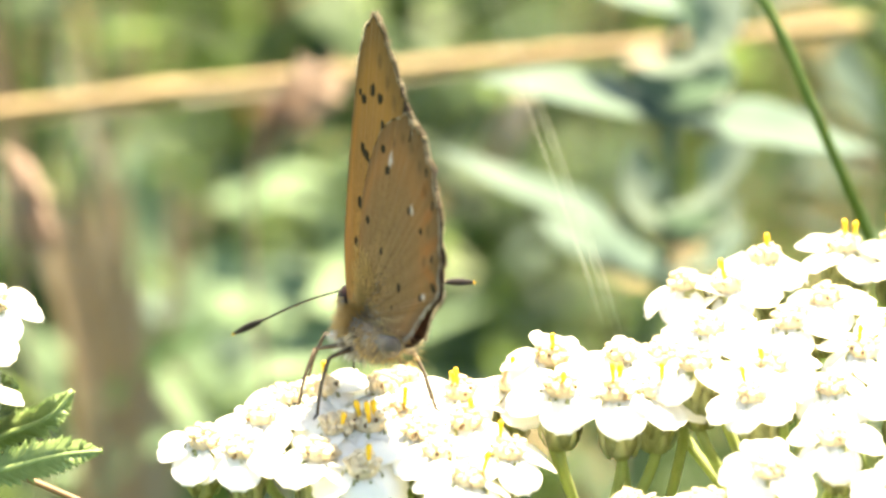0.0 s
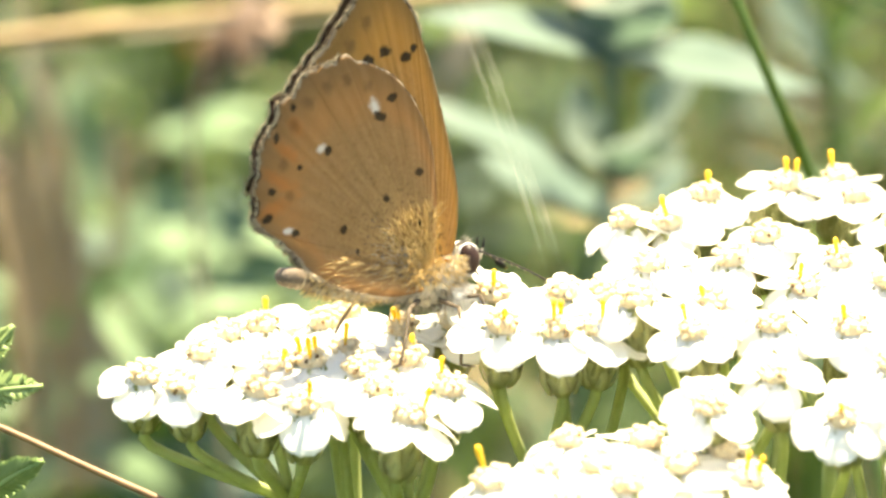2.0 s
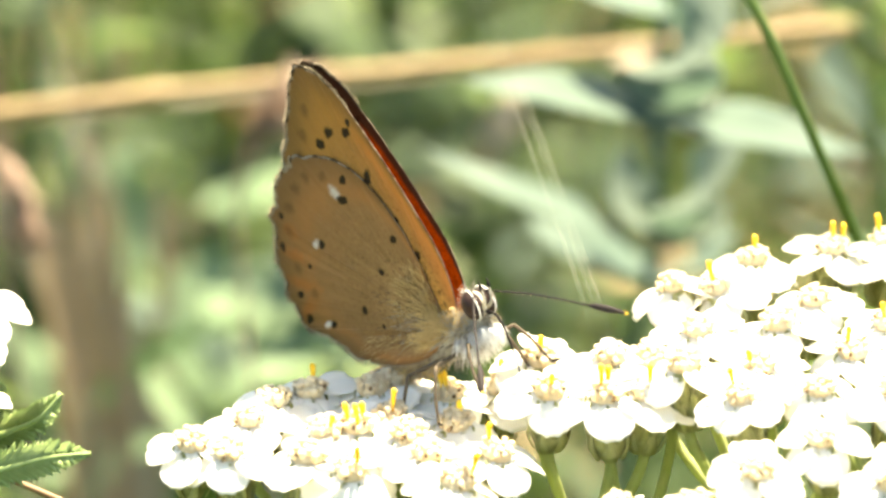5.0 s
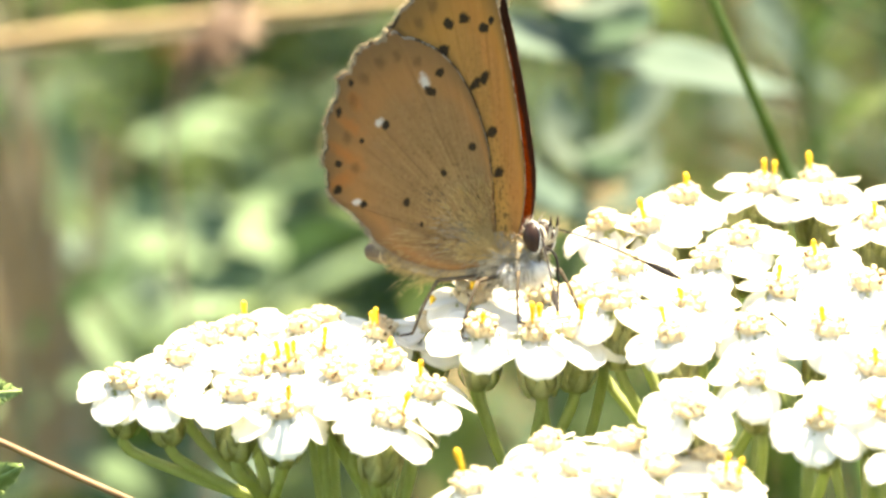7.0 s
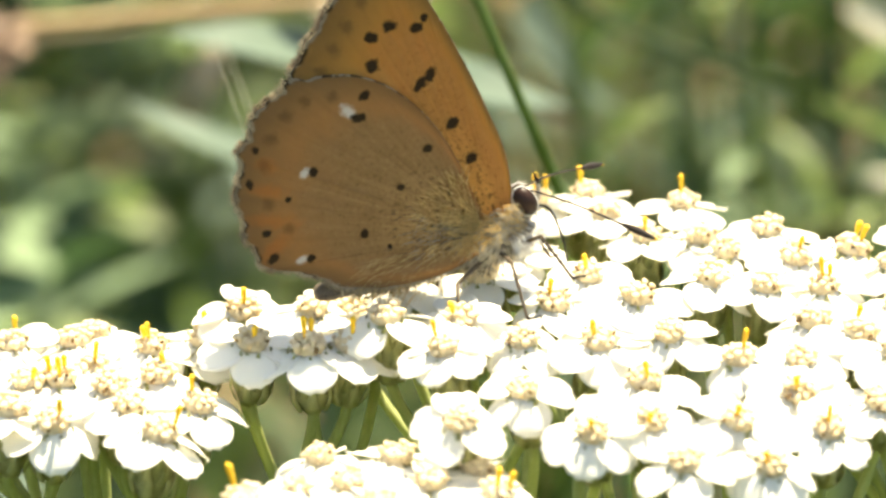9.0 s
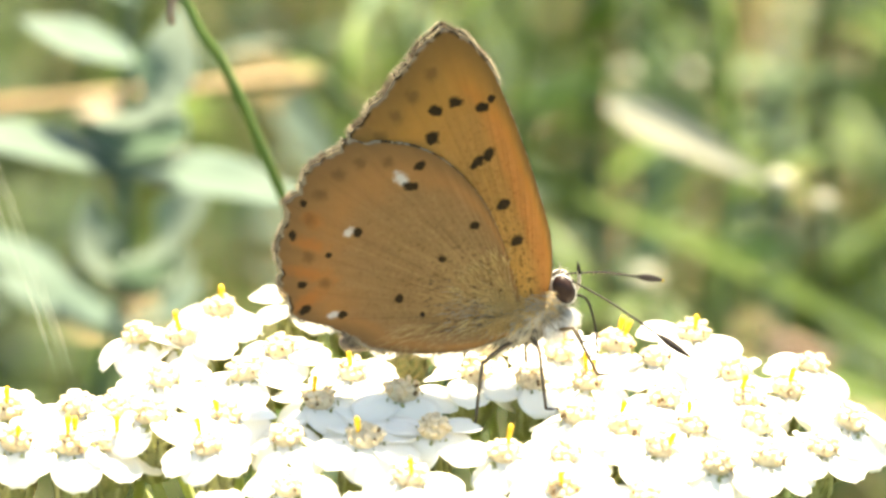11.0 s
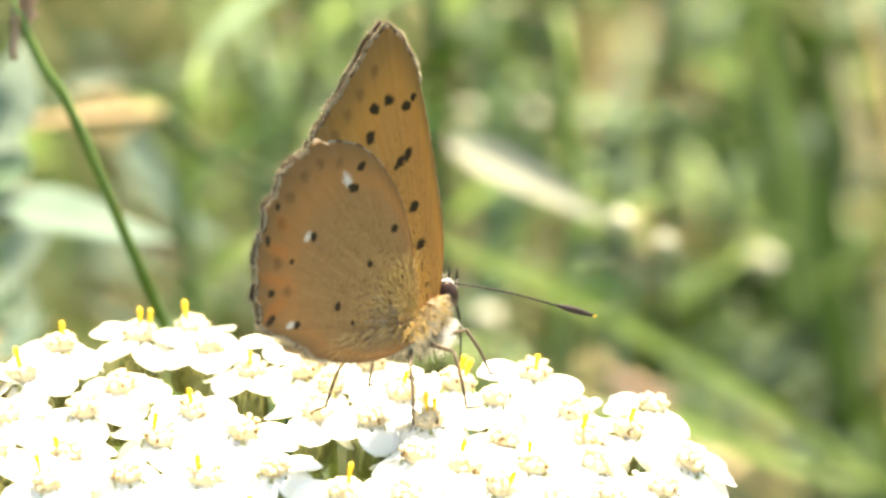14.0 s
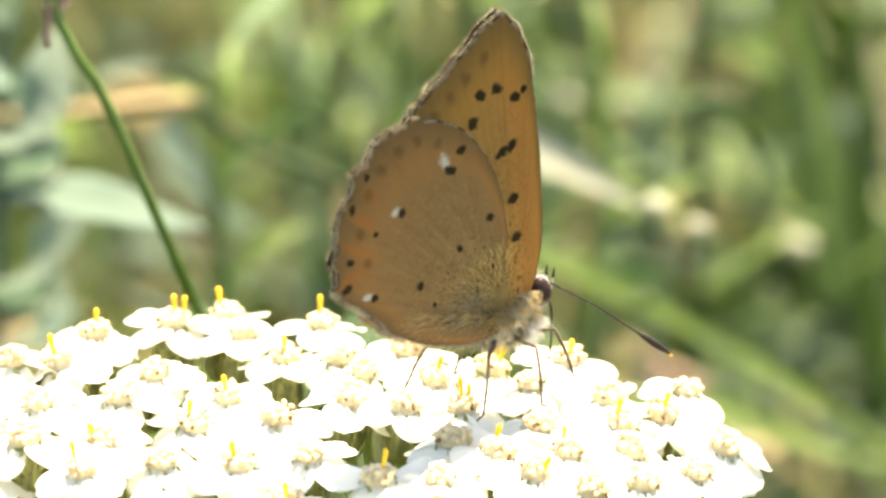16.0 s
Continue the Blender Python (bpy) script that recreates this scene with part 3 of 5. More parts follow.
def hair(name, seeds, length, mat, parent, radius=0.022, label=""):
    """Many fine hairs: seeds are (place, direction) pairs."""
    rnd = random.Random(len(seeds))
    parts = []
    for p, d in seeds:
        p, d = Vector(p), Vector(d).normalized()
        d = (d + Vector([rnd.uniform(-.35, .35) for _ in range(3)])).normalized()
        l = length * rnd.uniform(0.6, 1.3)
        q = [p, p + d * l * 0.55 + Vector((0, 0, -0.05 * l)), p + d * l + Vector((-0.1 * l, 0, -0.18 * l))]
        parts.append(tube_data(q, [radius * MM, radius * 0.7 * MM, radius * 0.15 * MM], 3))
    ob = put(name, mesh_of(name, *joined(parts)), mat, parent, label)
    return tagged(ob, kind="stuff")


def wing(name, edge, base, ribs, side, mat, parent, scallop, label, flare=0.0):
    """A wing as a thin body of two scaled sheets, furrowed between its ribs. side: +1 left, -1 right."""
    nc, nr = 200, 44
    rimpts = spline([(x, 0, z) for x, z in edge], nc + 1)
    outer, inner, e, rb, sp = [], [], [], [], []
    for j, q in enumerate(rimpts):
        s = j / nc
        ph = [abs(s - r) for r in ribs]
        near = min(ph)
        w = 1 + scallop * (0.3 * math.sin(s * 135) + 0.3 * math.sin(s * 315) + 1.3 * max(0.0, 1 - near / 0.026) - 0.3) * (1 if 0.3 < s < 0.78 else 0.2)
        for i in range(nr + 1):
            r = i / nr
            x = base[0] + (q.x - base[0]) * r * (1 + (w - 1) * r ** 8)
            z = base[1] + (q.z - base[1]) * r * (1 + (w - 1) * r ** 8)
            rib = max(0.0, 1 - near / 0.018)
            furrow = (0.65 + 0.9 * noise.noise((s * 11, r * 2.5, len(ribs)))) * (0.052 * (math.cos(min(1, near / 0.035) * math.pi) * 0.5) + 0.026 * math.sin(s * 190 + 2 * math.sin(s * 37))) * min(1, 3 * r) * r
            bow = 0.10 * math.sin(s * math.pi) * r * r
            q1 = max(0.0, min(1.0, (s - 0.72) / 0.2))
            y = side * (furrow + bow + flare * q1 * q1 * (3 - 2 * q1) * min(1, 1.4 * r))
            outer.append((x * MM, (y + side * 0.03) * MM, z * MM))
            inner.append((x * MM, (y - side * 0.03) * MM, z * MM))
            e.append(r)
            rb.append(rib)
            sp.append(s)
    n = len(outer)
    faces = []
    for j in range(nc):
        for i in range(nr):
            a = j * (nr + 1) + i
            b = a + nr + 1
            f = (a, a + 1, b + 1, b)
            faces.append(f if side < 0 else f[::-1])
            g = tuple(n + k for k in f)
            faces.append(g[::-1] if side < 0 else g)
        a = j * (nr + 1) + nr
        faces.append((a, n + a, n + a + nr + 1, a + nr + 1))
    me = mesh_of(name, outer + inner, faces)
    for key, vals in (("edge", e + e), ("upper", [0.0] * n + [1.0] * n), ("rib", rb + rb), ("span", sp + sp)):
        me.attributes.new(key, 'FLOAT', 'POINT').data.foreach_set("value", vals)
    ob = put(name, me, mat, parent, label)
    # fringe of scales along the outer margin, pale with darker tufts
    rnd = random.Random(nc + len(ribs))
    for tint, keep in ((FRINGE, 0), (BROWN, 1)):
        ws = []
        for j in range(int(0.34 * nc), int(0.82 * nc)):
            if (math.sin(j * 0.42) > 0.25) != bool(keep):
                continue
            q = Vector(outer[j * (nr + 1) + nr]); t = Vector(outer[(j + 1) * (nr + 1) + nr]) - q
            for _ in range(7):
                ws.append((q + t * rnd.random(), Vector((t.z, 0, -t.x))))
        c = Vector((base[0] * MM, 0, base[1] * MM))
        ws = [(p, d if d.dot(p - c) > 0 else -d) for p, d in ws]
        hair("fringe", ws, 0.24 * MM, tint, ob, 0.022)
    if flare:
        # long pale hair along the inner margin
        ws = []
        for j in range(int(0.75 * nc), int(0.97 * nc)):
            q = Vector(outer[j * (nr + 1) + nr - 1]); t = Vector(outer[(j + 1) * (nr + 1) + nr - 1]) - q
            for _ in range(4):
                ws.append((q + t * rnd.random(), Vector((-0.8, 0, -0.7))))
        hair("margin_hair", ws, 0.40 * MM, FRINGE, ob, 0.014, "brownish hair along the inner margin")
    for r in ribs:
        j = round(r * nc)
        pts = [Vector(outer[j * (nr + 1) + i]) for i in range(6, nr + 1, 2)]
        k = len(pts)
        vein = mesh_of("vein", *tube_data(pts, [(0.024 - 0.010 * i / k) * MM for i in range(k)], 5))
        along = [(6 + 2 * i) / nr for i in range(k) for _ in range(5)]
        for key, vals in (("edge", along), ("upper", [0.0] * len(along)), ("rib", [0.0] * len(along)), ("span", [r] * len(along))):
            vein.attributes.new(key, 'FLOAT', 'POINT').data.foreach_set("value", vals)
        put("vein", vein, mat, ob)
    return ob


def butterfly():
    bf = thing("butterfly", "ochre-brown copper butterfly with black-spotted closed wings feeding on yarrow", "butterfly")
    ribs_f = [0.30, 0.37, 0.43, 0.49, 0.545, 0.60, 0.66, 0.72]
    ribs_h = [0.13, 0.25, 0.33, 0.41, 0.48, 0.55, 0.62, 0.70, 0.80]
    parts = {}
    for side, y in ((-1, -0.67), (1, 0.51)):
        fw = wing("forewing", FORE_EDGE, (1.2, 0.0), ribs_f, side, FORE_MAT, bf, 0.008, "orange forewing with black spots and dark border")
        fw.matrix_basis = pose(0, (y + 0.11 * -side) * MM, 0)
        hw = wing("hindwing", HIND_EDGE, (0.3, 0.2), ribs_h, side, HIND_MAT, bf, 0.020, "tan hindwing with black and white spots", 0.35)
        hw.matrix_basis = pose(0, y * MM, 0)
        parts[side] = (fw, hw)
    # thorax, abdomen, head
    put("thorax", ball("thorax", 2.2 * MM, 1.20 * MM, 1.20 * MM, 24, 16, 0.12), FUR, bf, "grey woolly thorax", pose(0.7 * MM, 0, -0.45 * MM, 0, -10, 0))
    ab = spline([(-1.0, 0, -0.25), (-3.5, 0, -0.30), (-6.5, 0, 0.15), (-8.2, 0, 0.44), (-9.3, 0, 0.62)], 26)
    rad = [0.95, 1.05, 1.12, 1.15, 1.16, 1.16, 1.15, 1.13, 1.1, 1.07, 1.04, 1.0, 0.97, 0.94, 0.91, 0.88, 0.85, 0.86, 0.86, 0.87, 0.88, 0.88, 0.86, 0.80, 0.66, 0.35]
    rad = [r * (0.68 if i < 15 else 0.60) * (1 + 0.05 * math.cos(i * 2.1)) for i, r in enumerate(rad)]
    abdomen = put("abdomen", mesh_of("abdomen", *tube_data([p * MM for p in ab], [r * MM for r in rad], 16)), BROWN, bf, "brown hairy abdomen with a dark tip")
    put("abdomen_tip", mesh_of("abdomen_tip", *tube_data([(p + Vector((0, 0, 0.06))) * MM for p in ab[15:]], [(r + 0.03) * MM for r in rad[15:]], 16)), TIP, abdomen, "dark brown tip of the abdomen")
    for k in (7, 10, 13, 16, 19):
        put("segment_ring", mesh_of("segment_ring", *tube_data([ab[k] * MM, ab[k].lerp(ab[k + 1], 0.35) * MM], [(rad[k] + 0.05) * MM, (rad[k] + 0.04) * MM], 16)), FRINGE, abdomen, "pale hind edge of a segment")
    belly = [p + Vector((0, 0, -0.2)) for p in ab[:18]]
    put("belly", mesh_of("belly", *tube_data([p * MM for p in belly], [max(0.05, r - 0.10) * MM for r in rad[:18]], 14)), FUR, abdomen, "greyish underside of the abdomen")
    head = put("head", ball("head", 0.66 * MM, 0.52 * MM, 0.76 * MM, 18, 12, 0.06), FUR, bf, "grey head", pose(2.95 * MM, 0, 0.75 * MM))
    for s in (-1, 1):
        put("eye", ball("eye", 0.60 * MM, 0.55 * MM, 0.84 * MM, 20, 16), EYEMAT, head, "large dark compound eye", pose(0.18 * MM, s * 0.46 * MM, 0.04 * MM, 0, -8, s * 14))
        ring = tube("eye_ring", [(math.cos(a) * 0.63 * MM, 0, math.sin(a) * 0.88 * MM) for a in [k * math.pi / 8 for k in range(17)]], 0.045 * MM, None, 33, 6, lambda q: 0.9 + 0.45 * max(0.0, -math.cos(q * 2 * math.pi)))
        put("eye_ring", ring, WHITE, head, "white ring of scales round the eye", pose(0.15 * MM, s * 0.44 * MM, 0.04 * MM, 0, -8, s * 14))
        palp = tube("palp", [(0.3 * MM, s * 0.2 * MM, -0.4 * MM), (1.0 * MM, s * 0.25 * MM, -0.1 * MM), (1.25 * MM, s * 0.28 * MM, 0.75 * MM)], 0.13 * MM, 0.05 * MM, 8, 7)
        palp = put("palp", palp, FUR, head, "grey upturned palp")
        put("palp_tip", tube("palp_tip", [(1.22 * MM, s * 0.28 * MM, 0.6 * MM), (1.30 * MM, s * 0.30 * MM, 1.15 * MM)], 0.09 * MM, 0.03 * MM, 4, 6), BLACK, bf, "black palp tip", pose(2.95 * MM, 0, 0.75 * MM))
    put("proboscis", tube("proboscis", [(0.5 * MM, 0, -0.5 * MM), (1.2 * MM, 0, -0.9 * MM), (1.35 * MM, 0, -2.6 * MM), (1.1 * MM, 0, -4.2 * MM)], 0.085 * MM, 0.05 * MM, 14, 6), BLACK, head, "thin dark proboscis")
    parts["abdomen"] = abdomen
    # antennae along +x from their joint
    for s in (-1, 1):
        j = pose(3.45 * MM, s * 0.35 * MM, 1.35 * MM, 0, 0, s * 32)
        an = put("antenna", tube("antenna", [(0, 0, 0), (3 * MM, 0, 0.15 * MM), (6.0 * MM, 0, 0.0), (6.8 * MM, 0, -0.05 * MM)], 0.052 * MM, 0.066 * MM, 18, 7), BLACK, bf, "black antenna ringed with white", j)
        put("club", tube("club", [(6.1 * MM, 0, 0), (7.0 * MM, 0, -0.05 * MM), (8.3 * MM, 0, -0.15 * MM)], 0.09 * MM, 0.10 * MM, 10, 8, lambda q: 0.8 + 1.4 * math.sin(min(1, q * 1.08) * math.pi) ** 0.8), BLACK, an, "black club")
        put("club_tip", ball("club_tip", 0.16 * MM, 0.09 * MM, 0.09 * MM, 8, 6), STIGMA, an, "orange tip", pose(8.22 * MM, 0, -0.15 * MM))
        for k in range(13):
            x = 0.6 + k * 0.43
            put("ring", tube("ring", [(x * MM, 0, 0.10 * MM * math.sin(min(1, x / 6) * math.pi)), ((x + 0.06) * MM, 0, 0.10 * MM * math.sin(min(1, x / 6) * math.pi))], 0.056 * MM, None, 2, 7), FRINGE, an)
        parts["antenna", s] = an
    # three pairs of legs
    for s in (-1, 1):
        for x0, knee, foot in ((1.9, (3.0, 1.7, -1.0), (3.6, 2.6, -3.6)), (0.8, (0.9, 2.6, -1.4), (0.4, 3.6, -4.3)), (-0.4, (-2.2, 2.3, -1.3), (-3.4, 3.2, -4.1))):
            a, k, f = Vector((x0, s * 0.7, -1.2)), Vector((knee[0], s * knee[1], knee[2])), Vector((foot[0], s * foot[1], foot[2]))
            t = f + Vector(((0.7 if x0 > 0.5 else -0.7), s * 0.3, -0.1))
            lg = put("leg", tube("leg", [a * MM, k * MM], 0.16 * MM, 0.10 * MM, 5, 7), LEG, bf, "thin grey-brown leg")
            put("shin", tube("shin", [k * MM, (k.lerp(f, 0.5) + Vector((0, s * 0.1, 0.1))) * MM, f * MM], 0.11 * MM, 0.085 * MM, 8, 7), LEG, lg)
            put("foot", tube("foot", [f * MM, f.lerp(t, 0.5) * MM, t * MM], 0.085 * MM, 0.05 * MM, 6, 6), BLACK, lg)
    # woolly coat
    rnd = random.Random(3)
    seeds, gold, belly_s = [], [], []
    for _ in range(900):
        a, b = rnd.uniform(0, 6.28), rnd.uniform(-1.2, 1.2)
        d = Vector((math.sin(b), math.cos(a) * math.cos(b), math.sin(a) * math.cos(b)))
        p = Vector((0.7 + 2.2 * d.x, 1.1 * d.y, -0.45 + 1.15 * d.z)) * MM
        (gold if d.z > 0.35 else seeds).append((p, d + Vector((-0.7, 0, -0.2))))
    for _ in range(500):
        k = rnd.randrange(2, 18)
        a = rnd.uniform(3.0, 6.4)
        d = Vector((0, math.cos(a), math.sin(a)))
        belly_s.append(((ab[k] + d * rad[k] * 0.95) * MM, d + Vector((-1.1, 0, 0))))
    for _ in range(160):
        a, b = rnd.uniform(0, 6.28), rnd.uniform(-1.2, 0.5)
        d = Vector((math.sin(b), 0.4 * math.cos(a) * math.cos(b), math.sin(a) * math.cos(b)))
        seeds.append((Vector((2.95 + 0.7 * d.x, 0.8 * d.y, 0.75 + 0.8 * d.z)) * MM, d + Vector((0.5, 0, 0))))
    chest = []
    for _ in range(560):
        a, b = rnd.uniform(3.2, 6.2), rnd.uniform(0.25, 1.4)
        d = Vector((math.sin(b), math.cos(a) * math.cos(b), math.sin(a) * math.cos(b)))
        chest.append((Vector((0.9 + 2.1 * d.x, 1.20 * d.y, -0.4 + 1.15 * d.z)) * MM, d + Vector((0.1, 0, -0.6))))
    shoulder = []
    for _ in range(520):
        sd = rnd.choice((-1, 1))
        x, z = rnd.uniform(0.9, 2.3), rnd.uniform(-0.5, 1.2)
        shoulder.append((Vector((x, sd * (0.98 - 0.12 * (x - 0.9)), z)) * MM, Vector((0.7, sd * 0.55, -0.15))))
    mantle = []
    for _ in range(560):
        sd = rnd.choice((-1, 1))
        a, x = rnd.uniform(0.0, 1.15), rnd.uniform(-1.2, 1.4)
        d = Vector((0, sd * math.cos(a), math.sin(a)))
        mantle.append((Vector((x, 1.10 * d.y, -0.30 + 1.15 * d.z)) * MM, d + Vector((-0.75, 0, 0.1))))
    hair("mantle_hair", mantle, 0.95 * MM, FURG, bf, 0.024, "golden hair at the wing bases")
    hair("shoulder_hair", shoulder[:210], 0.70 * MM, FURG, bf, 0.018, "golden tuft at the shoulder")
    hair("grey_hair", shoulder[210:], 0.60 * MM, FUR, bf, 0.020, "grey hair of the shoulder")
    hair("white_hair", chest, 0.85 * MM, WHITE, bf, 0.026, "white hair of the breast")
    for side in (-1, 1):
        for a0, a1, r0, r1, n, mat, nm, ln, wd in ((82, 150, 0.4, 3.8, 420, FURG, "golden_hair", 0.8, 0.020), (138, 185, 0.4, 4.0, 190, FUR, "grey_hair", 0.6, 0.015), (134, 178, 0.4, 5.2, 90, DARK, "dark_hair", 0.45, 0.020), (168, 200, 0.6, 7.0, 260, FURG, "golden_hair", 0.8, 0.016)):
            ws = []
            for _ in range(n):
                a, r = radians(rnd.uniform(a0, a1)), r0 + (r1 - r0) * rnd.random() ** 1.5
                u = Vector((math.cos(a), 0, math.sin(a)))
                ws.append((Vector((0.3, 0, 0.2)) * MM + (u * r + Vector((0, side * (0.07 + 0.028 * r), 0))) * MM, u + Vector((0, side * 0.12, -0.1))))
            hair(nm, ws, ln * MM, mat, parts[side][1], wd)
    dark = [(p, d) for p, d in seeds if rnd.random() < 0.35]
    hair("dark_hair", dark, 0.6 * MM, DARK, bf, 0.024, "dark hair among the grey")
    hair("grey_hair", seeds, 0.72 * MM, FUR, bf, 0.026, "pale grey hair of the thorax")
    hair("golden_hair", gold, 0.7 * MM, FURG, bf, 0.03, "golden hair on the back")
    coat = []
    for _ in range(800):
        k, a = rnd.randrange(1, 17), rnd.uniform(0, 6.28)
        d = Vector((0, math.cos(a), math.sin(a)))
        coat.append(((ab[k].lerp(ab[k + 1], rnd.random()) + d * rad[k] * 0.95) * MM, d * 0.8 + Vector((-1.0, 0, 0))))
    hair("abdomen_hair", coat, 0.55 * MM, FURG, abdomen, 0.018, "golden hair of the abdomen")
    hair("belly_hair", belly_s, 0.4 * MM, BROWN, abdomen, 0.018, "brown hair of the belly")
    return bf, parts


bfly, bparts = butterfly()

# ---------------------------------------------------------------- meadow behind
def herb_stem(name, label, pts, r0, r1, mat, category="plant", bulge=None, n=16, piece="stalk"):
    ob = thing(name, label, category)
    put(piece, tube(piece, pts, r0 * MM, r1 * MM, n, 9, bulge), mat, ob)
    return ob


def leaf(name, label, pts, width, mat, face=(0, -1, 0.5), fold=0.2, category="plant", parent=None, shape=None):
    ob = parent or thing(name, label, category)
    put("leaf", mesh_of("leaf", *blade_data(pts, width * MM, fold, face, 14, shape), smooth=False), mat, ob)
    return ob


herb_stem("dry_grass", "long dry straw-coloured grass stalk lying across the meadow", [(-0.0517, 0.1504, 0.4614), (-0.0369, 0.1462, 0.4645), (-0.0214, 0.1468, 0.4663), (-0.0011, 0.1474, 0.4682), (0.0186, 0.1479, 0.4699), (0.0351, 0.1485, 0.4715)], 0.80, 0.62, STRAW, n=60, bulge=lambda q: 1 + 0.06 * math.sin(q * 41) + 0.35 * math.exp(-((q - 0.36) / 0.010) ** 2) + 0.3 * math.exp(-((q - 0.71) / 0.010) ** 2))
herb_stem("dry_grass", "thin bleached grass stalk lying across the meadow", [(-0.0414, 0.1631, 0.4584), (-0.0238, 0.1637, 0.4602), (-0.0071, 0.1642, 0.4619), (0.0106, 0.1648, 0.4638), (0.0204, 0.1654, 0.4655)], 0.32, 0.26, PALE, n=24)
herb_stem("dry_grass", "thin dark green grass stalk", [(0.0351, 0.1485, 0.4715), (0.0384, 0.1476, 0.4689), (0.0460, 0.1465, 0.4656), (0.0552, 0.1475, 0.4621)], 0.6, 0.4, DEEP)
herb_stem("tall_grass", "slender green grass stem with a seed head at its tip", [(0.0165, 0.0348, 0.5100), (0.0177, 0.0337, 0.5068), (0.0196, 0.0339, 0.5040), (0.0223, 0.0340, 0.4979), (0.0243, 0.0356, 0.4932), (0.0261, 0.0384, 0.4887), (0.0290, 0.0418, 0.4797), (0.0317, 0.0443, 0.4681)], 0.30, 0.36, STEM_GREEN)
herb_stem("tall_grass", "slender lower stem of a green grass", [(0.0317, 0.0443, 0.4681), (0.0339, 0.0472, 0.4512), (0.04, 0.06, 0.2), (0.045, 0.07, -0.02)], 0.36, 0.5, STEM_GREEN)

# broad silvery herb
herb = thing("silver_herb", "herb with a dark upright stem and pale silver-green lance leaves", "plant")
put("stem", tube("stem", [(0.0193, 0.1328, 0.4880), (0.0184, 0.1298, 0.4786), (0.0182, 0.1270, 0.4701), (0.0181, 0.1266, 0.4594), (0.0168, 0.1315, 0.4515), (0.01, 0.14, 0.25), (0.0, 0.16, -0.02)], 0.5 * MM, 0.9 * MM, 18, 9), TEAL, herb)
for pts, w in (
    ([(0.0171, 0.1088, 0.4757), (0.0125, 0.1033, 0.4782), (0.0073, 0.1008, 0.4800), (0.0023, 0.1019, 0.4802)], 7.1),
    ([(0.0164, 0.1226, 0.4600), (0.0122, 0.1177, 0.4643), (0.0051, 0.1148, 0.4682), (-0.0006, 0.1175, 0.4702)], 5.8),
    ([(0.0176, 0.1089, 0.4759), (0.0183, 0.1042, 0.4808), (0.0201, 0.1034, 0.4849), (0.0213, 0.1068, 0.4888)], 8.4),
    ([(0.0178, 0.1088, 0.4757), (0.0217, 0.1028, 0.4766), (0.0265, 0.0996, 0.4765), (0.0325, 0.1002, 0.4750)], 7.8),
    ([(0.0185, 0.1249, 0.4604), (0.0202, 0.1201, 0.4652), (0.0223, 0.1192, 0.4687), (0.0249, 0.1201, 0.4717)], 7.5),
    ([(0.0183, 0.1247, 0.4600), (0.0162, 0.1199, 0.4644), (0.0153, 0.1207, 0.4669), (0.0151, 0.1215, 0.4694)], 6.4),
    ([(0.0178, 0.1114, 0.4836), (0.0134, 0.1078, 0.4855), (0.0091, 0.1083, 0.4871)], 7.2),
    ([(0.0187, 0.1249, 0.4604), (0.0215, 0.1194, 0.4631), (0.0233, 0.1201, 0.4652)], 5.9)):
    # upright leaves turn from the sun, so their colour is brightened instead
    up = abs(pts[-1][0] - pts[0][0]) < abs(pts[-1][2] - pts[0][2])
    leaf("leaf", "", pts, w, SILVER_LIT if up else SILVER, (0.12, -0.35, 1), 0.15, parent=herb)

for pts, w in (([(0.0181, 0.1299, 0.4564), (0.0147, 0.1263, 0.4583), (0.0111, 0.1248, 0.4602), (0.0075, 0.1274, 0.4617)], 8.0), ([(0.0184, 0.1323, 0.4542), (0.0216, 0.1283, 0.4579), (0.0248, 0.1290, 0.4601)], 6.8), ([(0.0189, 0.1310, 0.4825), (0.0167, 0.1286, 0.4849), (0.0141, 0.1295, 0.4875)], 5.7)):
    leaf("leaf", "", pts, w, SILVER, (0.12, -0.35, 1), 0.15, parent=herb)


def leafy_herb(label, root, spots, size, mats, seed, slim=1.0):
    """A broad-leaved meadow herb: a bent stem through spots with long leaves standing off it in the light."""
    rnd = random.Random(seed)
    ob = thing("leafy_herb", label, "plant")
    q = spline([root] + spots, 30)
    put("stem", tube("stem", [root] + spots, 1.0 * MM, 0.6 * MM, 20, 8), mats[0], ob)
    for k in range(12, 30):
        a = k * 2.4 + rnd.uniform(-.5, .5)
        d = Vector((math.cos(a), 0.6 * math.sin(a), rnd.uniform(0.0, 0.7))).normalized() * size * MM * rnd.uniform(0.7, 1.3)
        put("leaf", mesh_of("leaf", *blade_data([q[k], q[k] + d * 0.5 + Vector((0, 0, 0.1)) * d.length, q[k] + d], d.length * slim * rnd.uniform(0.24, 0.36), 0.2, (rnd.gauss(0.3, 0.35), rnd.gauss(0.1, 0.35), 1), 9, lambda t: math.sin(min(1, 0.12 + t * 0.87) * math.pi) ** 0.8), smooth=False), mats[k % len(mats)], ob)


